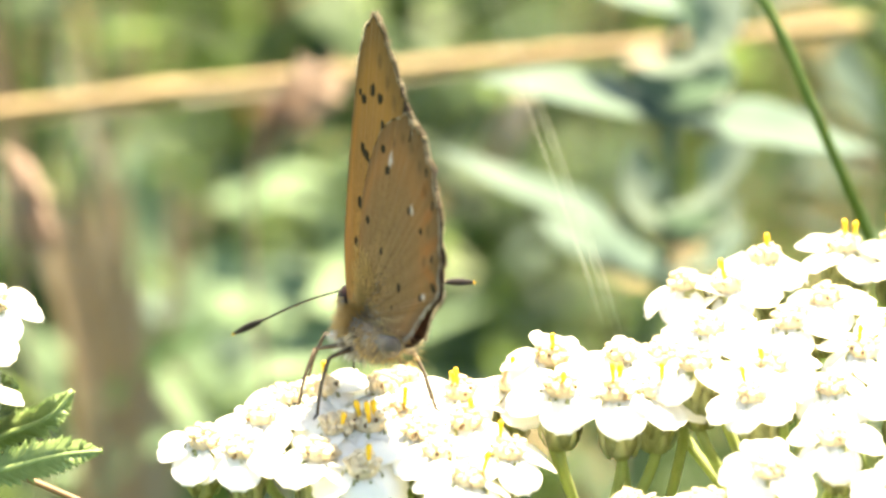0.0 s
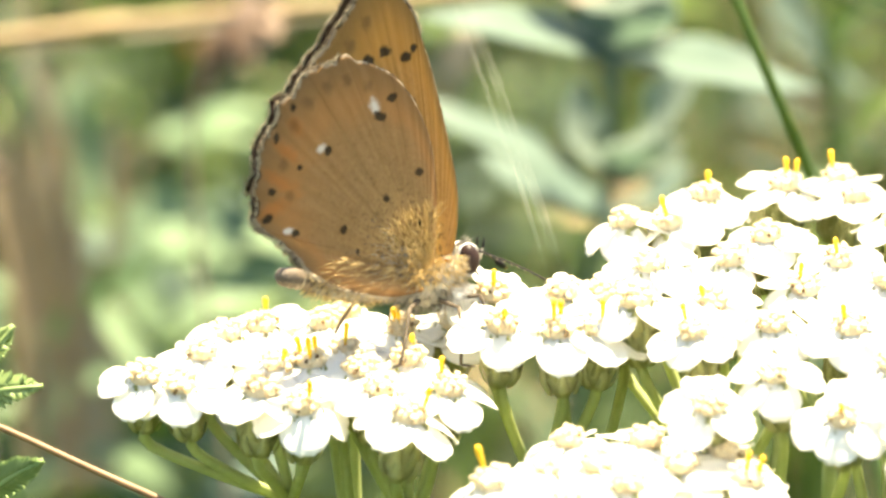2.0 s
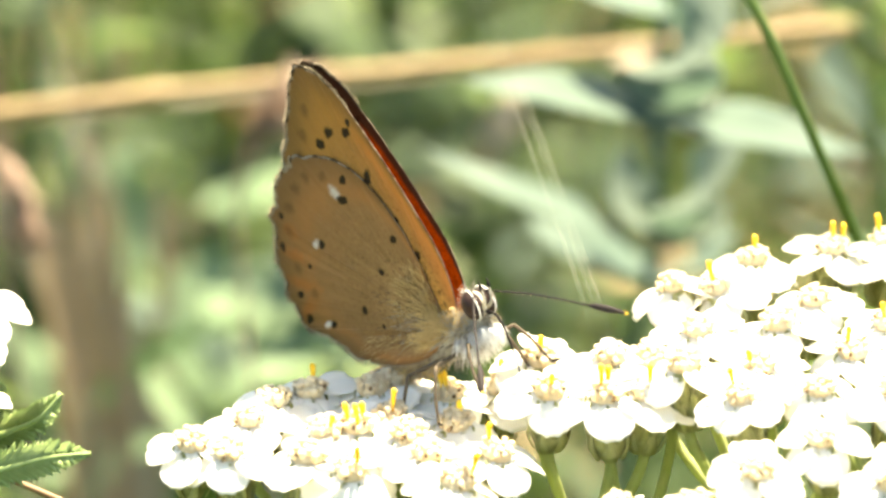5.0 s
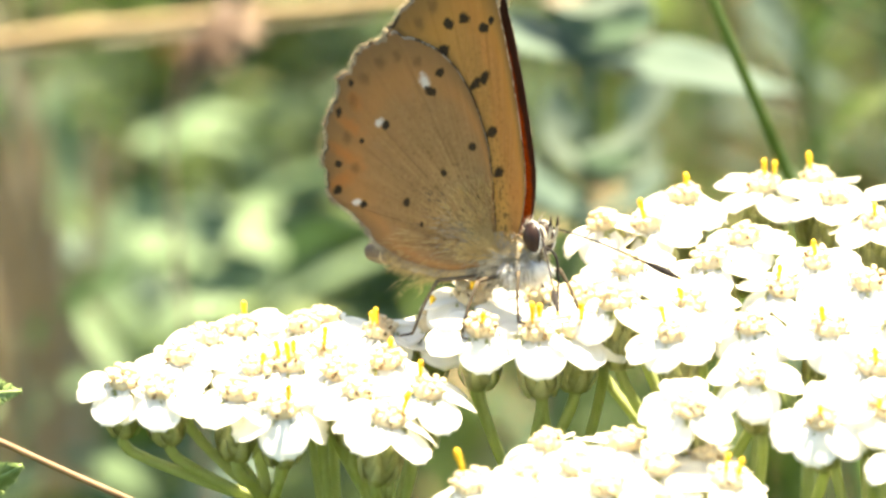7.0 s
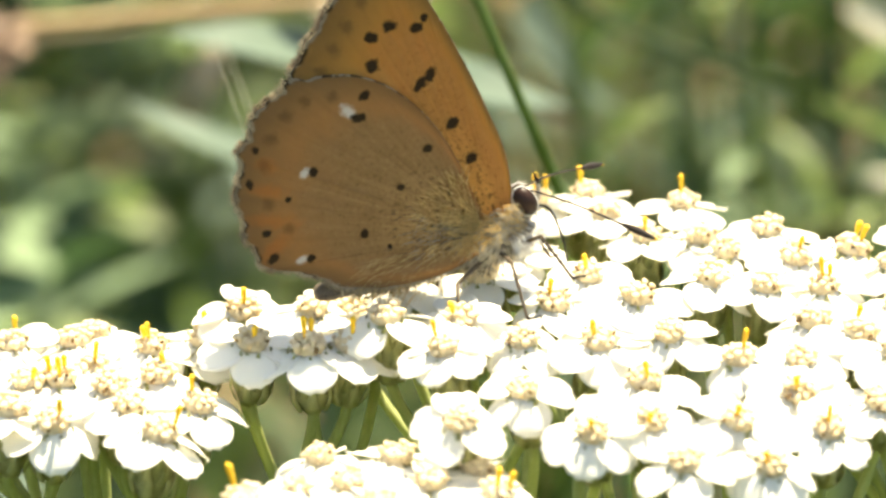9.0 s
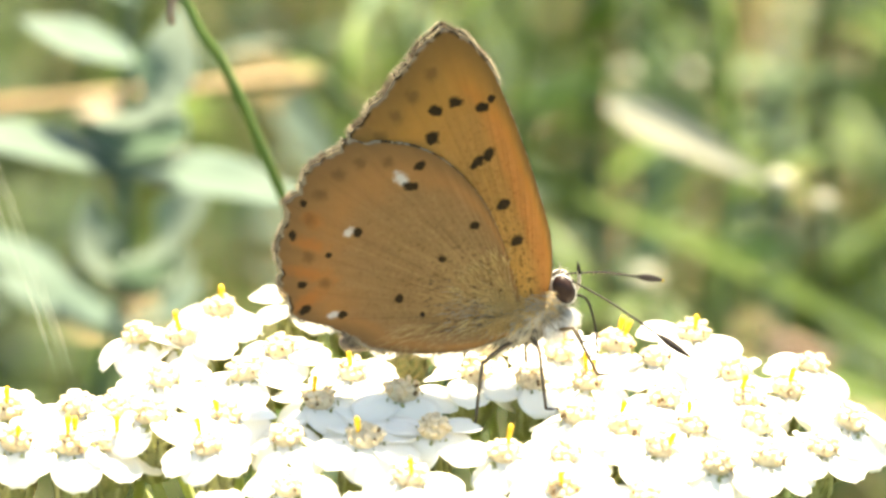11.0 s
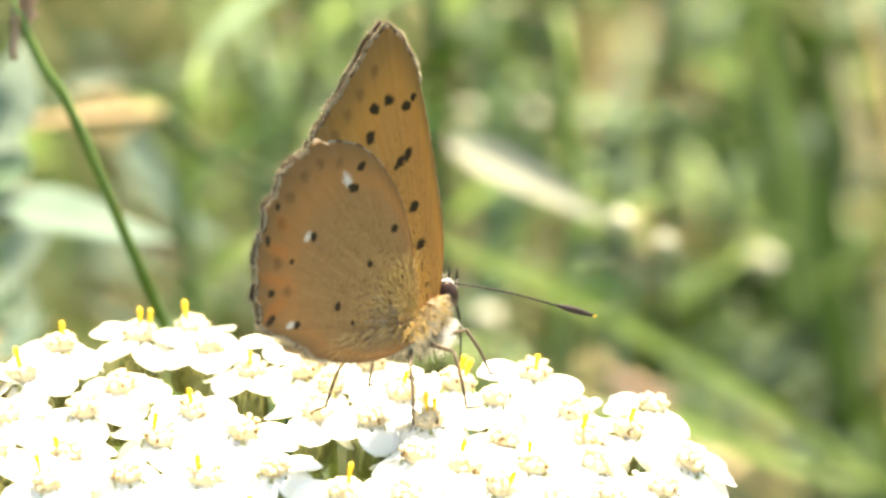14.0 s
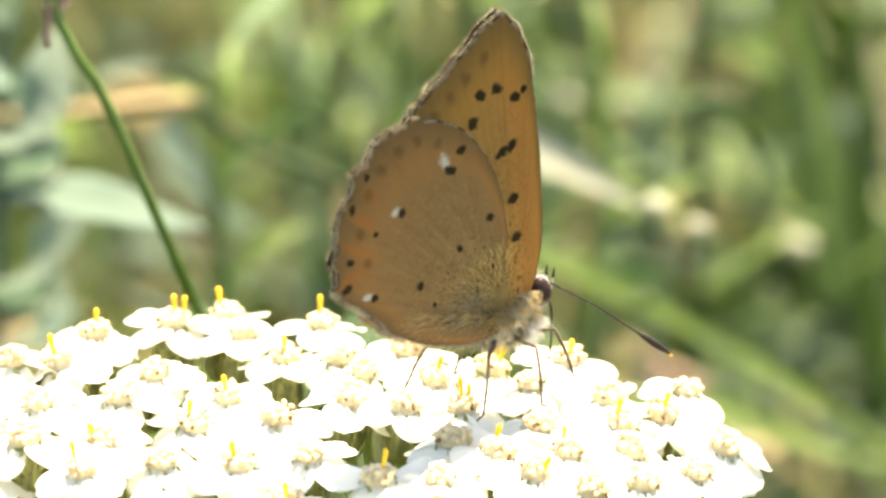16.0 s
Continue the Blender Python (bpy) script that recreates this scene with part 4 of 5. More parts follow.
leafy_herb("pale green broad-leaved herb in full sun", (-0.02, 0.20, -0.02), [(-0.0197, 0.2184, 0.3890), (-0.0173, 0.2204, 0.4016), (-0.0145, 0.2262, 0.4129), (-0.0134, 0.2312, 0.4220)], 20, (MINT, SILVER, MINT), 1)
leafy_herb("pale green broad-leaved herb in full sun", (-0.03, 0.24, -0.02), [(-0.0292, 0.2557, 0.3742), (-0.0274, 0.2595, 0.3859), (-0.0261, 0.2625, 0.3953), (-0.0231, 0.2675, 0.4041)], 22, (MINT, MINT, BLADE), 2)
leafy_herb("fresh green broad-leaved herb among grass", (-0.01, 0.30, -0.02), [(-0.0148, 0.2950, 0.3723), (-0.0148, 0.2991, 0.3848), (-0.0122, 0.3054, 0.3980), (-0.0129, 0.3091, 0.4094)], 18, (MINT, BLADE, SILVER), 3)
leafy_herb("blue-green narrow-leaved herb among grass", (0.06, 0.22, -0.02), [(0.0374, 0.1468, 0.4341), (0.0389, 0.1513, 0.4479), (0.0379, 0.1558, 0.4616), (0.0395, 0.1616, 0.4730)], 14, (BLADE, SILVER, MINT), 4, 0.5)
leafy_herb("blue-green narrow-leaved herb among grass", (0.09, 0.26, -0.02), [(0.0577, 0.1844, 0.4202), (0.0588, 0.1901, 0.4377), (0.0577, 0.1949, 0.4528), (0.0596, 0.2018, 0.4673)], 15, (BLADE, SILVER, MINT), 5, 0.5)
leafy_herb("blue-green narrow-leaved herb among grass", (0.14, 0.24, -0.02), [(0.0739, 0.1656, 0.4272), (0.0734, 0.1710, 0.4439), (0.0750, 0.1757, 0.4583), (0.0743, 0.1823, 0.4722)], 14, (BLADE, SILVER, MINT), 6, 0.5)
leafy_herb("pale green herb with lance leaves", (0.17, 0.30, -0.02), [(0.1200, 0.2950, 0.3723), (0.1193, 0.3001, 0.3880), (0.1173, 0.3052, 0.4037), (0.1184, 0.3122, 0.4188)], 17, (MINT, SILVER), 7, 0.5)
leafy_herb("pale green herb with lance leaves", (0.11, 0.40, -0.02), [(0.0871, 0.3074, 0.3783), (0.0877, 0.3137, 0.3974), (0.0907, 0.3208, 0.4129), (0.0894, 0.3249, 0.4257)], 20, (MINT, FRESH, SILVER), 13, 0.5)
leafy_herb("pale green herb with lance leaves", (0.07, 0.38, -0.02), [(0.0597, 0.2792, 0.3885), (0.0610, 0.2861, 0.4098), (0.0600, 0.2930, 0.4244), (0.0625, 0.2971, 0.4372)], 19, (MINT, SILVER, FRESH), 14, 0.5)
leafy_herb("pale green broad-leaved herb in full sun", (-0.04, 0.22, -0.02), [(-0.0373, 0.1702, 0.4025), (-0.0347, 0.1734, 0.4123), (-0.0327, 0.1758, 0.4196), (-0.0318, 0.1797, 0.4254)], 15, (MINT, BLADE, MINT), 12)
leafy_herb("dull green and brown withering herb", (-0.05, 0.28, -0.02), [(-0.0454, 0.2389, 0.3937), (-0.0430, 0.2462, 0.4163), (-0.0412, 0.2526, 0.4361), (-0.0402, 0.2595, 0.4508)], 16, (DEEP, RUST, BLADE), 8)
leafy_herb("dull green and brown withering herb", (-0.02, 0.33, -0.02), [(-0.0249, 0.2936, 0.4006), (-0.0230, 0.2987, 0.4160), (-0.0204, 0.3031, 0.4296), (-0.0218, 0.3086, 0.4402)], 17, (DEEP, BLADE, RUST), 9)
# shade put into the leaf colour; these herbs stand in the sun
leafy_herb("leafy herb coloured dark green to stand for shade", (0.01, 0.36, -0.02), [(0.0051, 0.3053, 0.3784), (0.0044, 0.3095, 0.3911), (0.0058, 0.3142, 0.4058), (0.0051, 0.3192, 0.4210)], 20, (DEEP, BLADE, DEEP), 21)
leafy_herb("leafy herb coloured dark green to stand for shade", (-0.01, 0.40, -0.02), [(-0.0060, 0.3443, 0.3687), (-0.0067, 0.3491, 0.3837), (-0.0046, 0.3540, 0.3986), (-0.0060, 0.3588, 0.4136)], 22, (DEEP, DEEP, BLADE), 22)
leafy_herb("leafy herb coloured dark green to stand for shade", (-0.03, 0.44, -0.02), [(-0.0165, 0.3695, 0.3816), (-0.0180, 0.3733, 0.3935), (-0.0158, 0.3770, 0.4047), (-0.0165, 0.3804, 0.4152)], 20, (DEEP, BLADE, TEAL), 23)
leafy_herb("leafy herb coloured dark green to stand for shade", (0.16, 0.36, -0.02), [(0.1280, 0.2985, 0.3958), (0.1273, 0.3025, 0.4086), (0.1286, 0.3067, 0.4227), (0.1292, 0.3109, 0.4368)], 22, (DEEP, BLADE, DEEP), 24)
# three herbs added as blurred highlights, their glint painted as pale leaf colour
leafy_herb("added herb with small leaves coloured bright for glints", (0.08, 0.26, -0.02), [(0.0776, 0.2297, 0.4228), (0.0770, 0.2318, 0.4294), (0.0787, 0.2336, 0.4362), (0.0781, 0.2354, 0.4417)], 7, (MINT, SILVER_LIT, MINT), 25, 0.5)
leafy_herb("added herb with small leaves coloured bright for glints", (0.11, 0.32, -0.02), [(0.0971, 0.2676, 0.4181), (0.0983, 0.2697, 0.4254), (0.0965, 0.2721, 0.4325), (0.0977, 0.2741, 0.4397)], 8, (SILVER_LIT, MINT, BLADE), 26, 0.5)
leafy_herb("added herb with small leaves coloured bright for glints", (0.09, 0.38, -0.02), [(0.0881, 0.3111, 0.4178), (0.0894, 0.3129, 0.4242), (0.0874, 0.3151, 0.4305), (0.0887, 0.3171, 0.4376)], 8, (MINT, SILVER_LIT, BLADE), 27, 0.5)

# dry leaves and seed heads
leaf("dry_leaf", "dry beige curled leaf among the green", [(0.0149, 0.1478, 0.4696), (0.0181, 0.1456, 0.4690), (0.0218, 0.1450, 0.4672), (0.0254, 0.1482, 0.4643)], 2.6, PALE, (0, -1, 0.8))
leaf("dry_leaf", "dry beige upright leaf", [(0.0042, 0.1637, 0.4536), (0.0052, 0.1627, 0.4570), (0.0067, 0.1636, 0.4598), (0.0072, 0.1666, 0.4625)], 3.6, PALE, (0, -1, 0.2))


def seed_head(pts, r, seed, stalk=0.05):
    """A loose dry spike of many small husks on a thin stalk."""
    rnd = random.Random(seed)
    ob = thing("seed_head", "pinkish brown dry seed head of a meadow grass", "seed head")
    q = spline(pts, 40)
    put("stalk", tube("stalk", [q[0] + Vector((0.08 * stalk, 0.04 * stalk, -stalk)), q[0], q[20], q[39]], 0.25 * MM, 0.15 * MM, 12, 6), PINK, ob)
    parts = []
    for _ in range(110):
        k = rnd.randrange(1, 39)
        d = (q[k + 1] - q[k - 1]).normalized()
        o = Vector([rnd.gauss(0, 1) for _ in range(3)]).normalized()
        l = r * MM * rnd.uniform(0.6, 1.1) * (0.5 + 0.8 * math.sin(k / 39 * math.pi))
        parts.append(blade_data([q[k], q[k] + (d * 0.9 + o * 0.5) * l, q[k] + (d * 1.3 + o) * l], 0.7 * MM, 0.3, tuple(o.cross(d)), 5, lambda t: math.sin(min(1, .1 + t * .9) * math.pi)))
    tagged(put("husk", mesh_of("husk", *joined(parts)), PINK, ob), kind="stuff")


seed_head([(-0.0150, 0.1259, 0.4667), (-0.0131, 0.1248, 0.4698), (-0.0100, 0.1277, 0.4722)], 2.4, 1)
seed_head([(-0.0345, 0.1261, 0.4676), (-0.0332, 0.1252, 0.4646), (-0.0320, 0.1258, 0.4601)], 1.9, 2)
seed_head([(0.0767, 0.1608, 0.4447), (0.0777, 0.1605, 0.4438), (0.0797, 0.1599, 0.4419)], 2.2, 3)
seed_head([(0.0164, 0.0340, 0.5074), (0.0171, 0.0347, 0.5097), (0.0174, 0.0365, 0.5120)], 0.9, 4, 0.001)
# awns swell at two stretches, a glint put into their shape
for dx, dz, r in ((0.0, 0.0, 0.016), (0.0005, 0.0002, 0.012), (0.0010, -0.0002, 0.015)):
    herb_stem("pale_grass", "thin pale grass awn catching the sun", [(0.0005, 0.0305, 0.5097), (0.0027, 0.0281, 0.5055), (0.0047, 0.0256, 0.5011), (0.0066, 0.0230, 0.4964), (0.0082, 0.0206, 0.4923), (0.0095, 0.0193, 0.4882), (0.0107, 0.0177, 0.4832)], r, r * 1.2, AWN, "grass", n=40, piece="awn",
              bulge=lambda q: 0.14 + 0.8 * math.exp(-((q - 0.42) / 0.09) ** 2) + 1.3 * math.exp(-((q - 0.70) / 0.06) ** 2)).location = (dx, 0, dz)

# left side: dry brown stand and the lower dry stem
STAND = [[(-0.0292, 0.1706, 0.4166), (-0.0302, 0.1740, 0.4274), (-0.0318, 0.1763, 0.4342), (-0.0338, 0.1783, 0.4405), (-0.0364, 0.1801, 0.4459), (-0.0392, 0.1817, 0.4510)],
         [(-0.0278, 0.1892, 0.4093), (-0.0294, 0.1932, 0.4216), (-0.0321, 0.1958, 0.4297), (-0.0356, 0.1982, 0.4368), (-0.0388, 0.1996, 0.4414)],
         [(-0.0298, 0.2075, 0.4010), (-0.0308, 0.2124, 0.4158), (-0.0312, 0.2155, 0.4254), (-0.0317, 0.2193, 0.4371)],
         [(-0.0364, 0.1710, 0.4503), (-0.0371, 0.1732, 0.4570), (-0.0383, 0.1752, 0.4632), (-0.0379, 0.1770, 0.4690)],
         [(-0.0317, 0.2158, 0.4265), (-0.0326, 0.2193, 0.4371), (-0.0354, 0.2217, 0.4445), (-0.0370, 0.2237, 0.4509)],
         [(-0.0357, 0.2479, 0.4283), (-0.0348, 0.2505, 0.4361), (-0.0345, 0.2527, 0.4429), (-0.0354, 0.2545, 0.4485)]]
stand_rnd = random.Random(8)
for k in range(24):
    off = Vector((stand_rnd.gauss(0, 0.0016), stand_rnd.uniform(-0.02, 0.03), 0))
    off.z = -0.31 * off.y + stand_rnd.gauss(0, 0.001)
    lean = stand_rnd.gauss(0, 0.0010)
    base = STAND[k % 3] if k < 15 else STAND[k % 6]
    pts = [Vector(p) + off + Vector((lean * i, 0, 0)) for i, p in enumerate(base)]
    leaf("dry_grass", ("streaky dry brown grass blade", "grey-beige withered grass blade", "dull olive-brown grass blade")[k % 3], pts, stand_rnd.uniform(0.8, 2.2), (RUST, PALE, STRAW)[k % 3], (stand_rnd.gauss(0.1, 0.5), -1, 0.2), 0.3, "grass", shape=lambda t: min(1, 0.7 + 1.5 * t) * (1 - t ** 4))
# pale leaves low between the stems, sunlight painted into their colour
pale = thing("pale_herb", "pale green herb with long drooping leaves brightened for sunlight", "plant")
put("stem", tube("stem", [(-0.015, 0.22, -0.02), (-0.016, 0.225, 0.2), (-0.0180, 0.2260, 0.39), (-0.0170, 0.2200, 0.4235)], 1.1 * MM, 0.6 * MM, 16, 8), MINT, pale)
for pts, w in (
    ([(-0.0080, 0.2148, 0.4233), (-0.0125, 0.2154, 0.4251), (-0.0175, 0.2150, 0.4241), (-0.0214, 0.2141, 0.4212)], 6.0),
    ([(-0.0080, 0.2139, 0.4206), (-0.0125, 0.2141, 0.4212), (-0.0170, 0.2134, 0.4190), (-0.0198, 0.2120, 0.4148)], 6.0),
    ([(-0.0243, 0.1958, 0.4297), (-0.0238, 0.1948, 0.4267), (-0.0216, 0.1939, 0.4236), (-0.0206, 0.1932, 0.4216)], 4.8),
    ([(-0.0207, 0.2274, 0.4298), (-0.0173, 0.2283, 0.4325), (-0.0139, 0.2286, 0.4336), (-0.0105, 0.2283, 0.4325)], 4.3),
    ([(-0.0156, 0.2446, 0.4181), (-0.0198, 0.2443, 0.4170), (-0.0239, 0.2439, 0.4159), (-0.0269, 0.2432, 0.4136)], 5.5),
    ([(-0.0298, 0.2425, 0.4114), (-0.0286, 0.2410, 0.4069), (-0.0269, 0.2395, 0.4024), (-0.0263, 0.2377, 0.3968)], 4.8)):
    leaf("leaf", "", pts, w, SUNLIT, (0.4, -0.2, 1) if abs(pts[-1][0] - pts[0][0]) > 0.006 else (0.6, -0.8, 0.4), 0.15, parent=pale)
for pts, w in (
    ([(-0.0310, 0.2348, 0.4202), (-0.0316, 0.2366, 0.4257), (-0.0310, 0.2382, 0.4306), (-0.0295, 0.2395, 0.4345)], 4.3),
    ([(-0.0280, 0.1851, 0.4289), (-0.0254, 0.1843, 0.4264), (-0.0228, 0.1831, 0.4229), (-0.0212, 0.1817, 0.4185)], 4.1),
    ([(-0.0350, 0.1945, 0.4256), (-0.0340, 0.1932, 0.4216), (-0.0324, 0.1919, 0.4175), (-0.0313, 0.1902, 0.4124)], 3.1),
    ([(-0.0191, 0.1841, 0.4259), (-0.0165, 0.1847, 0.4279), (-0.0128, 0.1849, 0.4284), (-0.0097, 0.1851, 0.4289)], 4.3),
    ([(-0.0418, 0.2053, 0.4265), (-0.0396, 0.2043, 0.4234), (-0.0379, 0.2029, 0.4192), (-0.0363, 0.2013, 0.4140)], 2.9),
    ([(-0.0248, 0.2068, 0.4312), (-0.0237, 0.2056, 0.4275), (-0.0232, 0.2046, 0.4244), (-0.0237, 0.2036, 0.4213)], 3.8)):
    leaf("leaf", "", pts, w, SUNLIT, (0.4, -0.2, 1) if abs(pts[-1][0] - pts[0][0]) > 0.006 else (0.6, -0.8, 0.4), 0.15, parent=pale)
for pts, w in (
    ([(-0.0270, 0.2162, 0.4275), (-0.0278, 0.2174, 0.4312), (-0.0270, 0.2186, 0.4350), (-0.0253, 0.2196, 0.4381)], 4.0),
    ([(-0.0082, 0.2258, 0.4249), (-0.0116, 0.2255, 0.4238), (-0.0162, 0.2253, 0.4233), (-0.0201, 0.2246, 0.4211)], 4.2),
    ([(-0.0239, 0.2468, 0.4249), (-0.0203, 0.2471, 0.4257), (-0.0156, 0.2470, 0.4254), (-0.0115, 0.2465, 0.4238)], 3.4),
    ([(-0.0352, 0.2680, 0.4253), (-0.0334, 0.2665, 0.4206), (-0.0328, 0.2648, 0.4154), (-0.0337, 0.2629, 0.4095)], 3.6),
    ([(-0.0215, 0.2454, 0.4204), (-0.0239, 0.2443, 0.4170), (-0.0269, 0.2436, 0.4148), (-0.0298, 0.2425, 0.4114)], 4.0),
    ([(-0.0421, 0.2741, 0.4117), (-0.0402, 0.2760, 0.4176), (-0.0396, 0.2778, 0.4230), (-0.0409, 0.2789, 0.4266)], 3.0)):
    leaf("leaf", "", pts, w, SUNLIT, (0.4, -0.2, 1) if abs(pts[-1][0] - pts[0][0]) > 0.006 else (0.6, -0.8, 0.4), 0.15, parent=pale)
herb_stem("dry_herb", "thin reddish dry stem arching in front of the leaves", [(-0.0280, 0.0026, 0.4884), (-0.0243, 0.0020, 0.4868), (-0.0202, 0.0006, 0.4855), (-0.0161, -0.0009, 0.4841), (-0.0111, -0.0035, 0.4828)], 0.17, 0.2, REDDISH)


def feather_leaf(pts, span, seed):
    """A yarrow leaf cut into many fine toothed leaflets."""
    rnd = random.Random(seed)
    ob = thing("yarrow_leaf", "feathery green yarrow leaf cut into fine teeth", "leaf")
    put("midrib", tube("midrib", pts, 0.30 * MM, 0.10 * MM, 16, 7), LEAFY, ob)
    q = spline(pts, 34)
    for i in range(3, 33):
        d = (q[min(i + 1, 33)] - q[i - 1]).normalized()
        for s in (-1, 1):
            w = span * MM * math.sin(min(1, i / 33 * 0.86 + 0.16) * math.pi) ** 0.7
            side = d.cross(Vector((0.15, -0.9, 0.45))).normalized() * s
            e = q[i] + (side * 0.85 + d * 0.65 + Vector((0, 0, rnd.uniform(-.1, .2)))) * w
            put("leaflet", mesh_of("leaflet", *joined([blade_data([q[i], q[i].lerp(e, 0.5) + d * 0.1 * w, e], 0.62 * MM, 0.2, (0.1, -0.9, 0.4), 6)] +
                [blade_data([q[i].lerp(e, 0.5), q[i].lerp(e, 0.62) + (d * k) * w * 0.22], 0.42 * MM, 0.2, (0.1, -0.9, 0.4), 4) for k in (-1, 1)])), LEAFY, ob)
    return ob


feather_leaf([(-0.0258, -0.0020, 0.4875), (-0.0230, -0.0027, 0.4886), (-0.0205, -0.0034, 0.4895), (-0.0183, -0.0033, 0.4897)], 1.3, 1)
feather_leaf([(-0.0260, 0.0005, 0.4885), (-0.0235, 0.0007, 0.4893), (-0.0213, 0.0001, 0.4905), (-0.0201, 0.0005, 0.4918)], 1.2, 2)
feather_leaf([(-0.0271, 0.0032, 0.4905), (-0.0249, 0.0033, 0.4908), (-0.0234, 0.0034, 0.4910)], 1.0, 3)
feather_leaf([(-0.0221, -0.0035, 0.4828), (-0.0205, -0.0040, 0.4844), (-0.0183, -0.0046, 0.4859)], 1.1, 4)

# right side
leaf("tall_grass", "long green grass blade leaning over", [(0.0600, 0.1644, 0.4560), (0.0704, 0.1651, 0.4514), (0.0846, 0.1658, 0.4441), (0.1007, 0.1678, 0.4339), (0.1130, 0.1703, 0.4254)], 2.0, BLADE, (0.3, -0.7, 0.7), 0.25, "grass")
leaf("tall_grass", "long green grass blade leaning over", [(0.0731, 0.1504, 0.4451), (0.0818, 0.1495, 0.4424), (0.0967, 0.1499, 0.4371)], 1.3, BLADE, (0.3, -0.7, 0.7), 0.25, "grass")
leaf("dry_leaf", "pale dry leaf lit by the sun", [(0.0589, 0.1416, 0.4711), (0.0635, 0.1403, 0.4691), (0.0682, 0.1390, 0.4670), (0.0722, 0.1378, 0.4650)], 3.2, BLEACHED, (0, -0.9, 0.5))
for spot, r in (((0.0709, 0.1273, 0.4685), 1.1), ((0.0759, 0.1345, 0.4645), 0.9), ((0.1048, 0.2290, 0.4337), 1.6), ((0.0761, 0.2471, 0.4444), 1.2), ((0.0828, 0.2461, 0.4444), 1.1), ((0.0691, 0.1840, 0.4420), 1.5)):
    tagged(put("dry_flower", ball("dry_flower", r * MM, r * MM, r * 0.8 * MM, 12, 8, 0.5), BLEACHED, None, "", Matrix.Translation(spot)), "small whitish dry flower deep in the grass", "flower", "dry flowers")
for pts, r in (([(0.0668, 0.2120, 0.4730), (0.0670, 0.2062, 0.4551), (0.0676, 0.2031, 0.4392), (0.0701, 0.2057, 0.4211), (0.12, 0.32, -0.02)], 1.0), ([(0.0946, 0.2413, 0.4661), (0.0949, 0.2350, 0.4465), (0.0944, 0.2305, 0.4264), (0.0953, 0.2320, 0.4051), (0.16, 0.36, -0.02)], 1.1), ([(0.0626, 0.2804, 0.4569), (0.0620, 0.2728, 0.4335), (0.0613, 0.2699, 0.4084), (0.08, 0.42, -0.02)], 0.9)):
    herb = herb_stem("green_herb", "upright dark green herb with narrow leaves", pts, r * 0.8, r, DEEP)
    q = spline(pts[:4], 12)
    rnd = random.Random(int(r * 100))
    for k in range(2, 11):
        a = rnd.uniform(0, 6.28)
        d = Vector((math.cos(a), math.sin(a) * 0.6, 0.55)) * rnd.uniform(0.012, 0.022)
        leaf("", "", [q[k], q[k] + d * 0.6, q[k] + d + Vector((0, 0, -0.003))], 2.6, BLADE, (d.y, -d.x, 1), 0.2, parent=herb)
for pts, w in (([(0.0997, 0.2210, 0.4681), (0.1025, 0.2167, 0.4550), (0.1067, 0.2142, 0.4409), (0.1119, 0.2138, 0.4200)], 3.4), ([(0.1101, 0.2307, 0.4657), (0.1096, 0.2246, 0.4471), (0.1118, 0.2225, 0.4242)], 3.0), ([(0.1054, 0.2590, 0.4558), (0.1090, 0.2535, 0.4389), (0.1126, 0.2477, 0.4208)], 4.0)):
    leaf("tall_grass", "broad upright green grass blade", pts[::-1], w, BLADE, (0.1, -1, 0.3), 0.3, "grass")

for label, mat, pts, w in (
    ("straw-coloured dry grass blade", STRAW, [(0.1092, 0.1920, 0.4527), (0.1084, 0.1941, 0.4593), (0.1065, 0.1966, 0.4664), (0.1044, 0.1987, 0.4725)], 1.6),
    ("pale dry grass blade", PALE, [(0.1149, 0.2305, 0.4433), (0.1125, 0.2339, 0.4532), (0.1096, 0.2370, 0.4619)], 1.2),
    ("dark green upright grass blade", BLADE, [(0.0987, 0.1802, 0.4435), (0.0976, 0.1840, 0.4555), (0.0957, 0.1873, 0.4655), (0.0939, 0.1903, 0.4744)], 3.0),
    ("bright green grass blade leaning over", FRESH, [(0.0798, 0.1709, 0.4389), (0.0874, 0.1689, 0.4358), (0.0961, 0.1668, 0.4333), (0.1052, 0.1652, 0.4322)], 1.8),
    ("green grass blade leaning over", BLADE, [(0.1033, 0.2090, 0.4366), (0.1077, 0.2093, 0.4395), (0.1143, 0.2095, 0.4435)], 2.2),
    ("silver-green lance leaf", SILVER, [(0.0355, 0.1932, 0.4559), (0.0384, 0.1919, 0.4530), (0.0415, 0.1904, 0.4496), (0.0451, 0.1893, 0.4477)], 3.6),
    ("silver-green lance leaf", SILVER, [(0.0342, 0.1654, 0.4655), (0.0356, 0.1645, 0.4627), (0.0374, 0.1634, 0.4594), (0.0391, 0.1624, 0.4561)], 3.2),
    ("yellowish dry grass blade", STRAW, [(0.0353, 0.1910, 0.4488), (0.0394, 0.1899, 0.4470), (0.0431, 0.1889, 0.4456), (0.0452, 0.1882, 0.4442)], 2.0)):
    leaf("tall_grass", label, pts, w, mat, (0.3, -0.7, 0.7), 0.25, "grass")


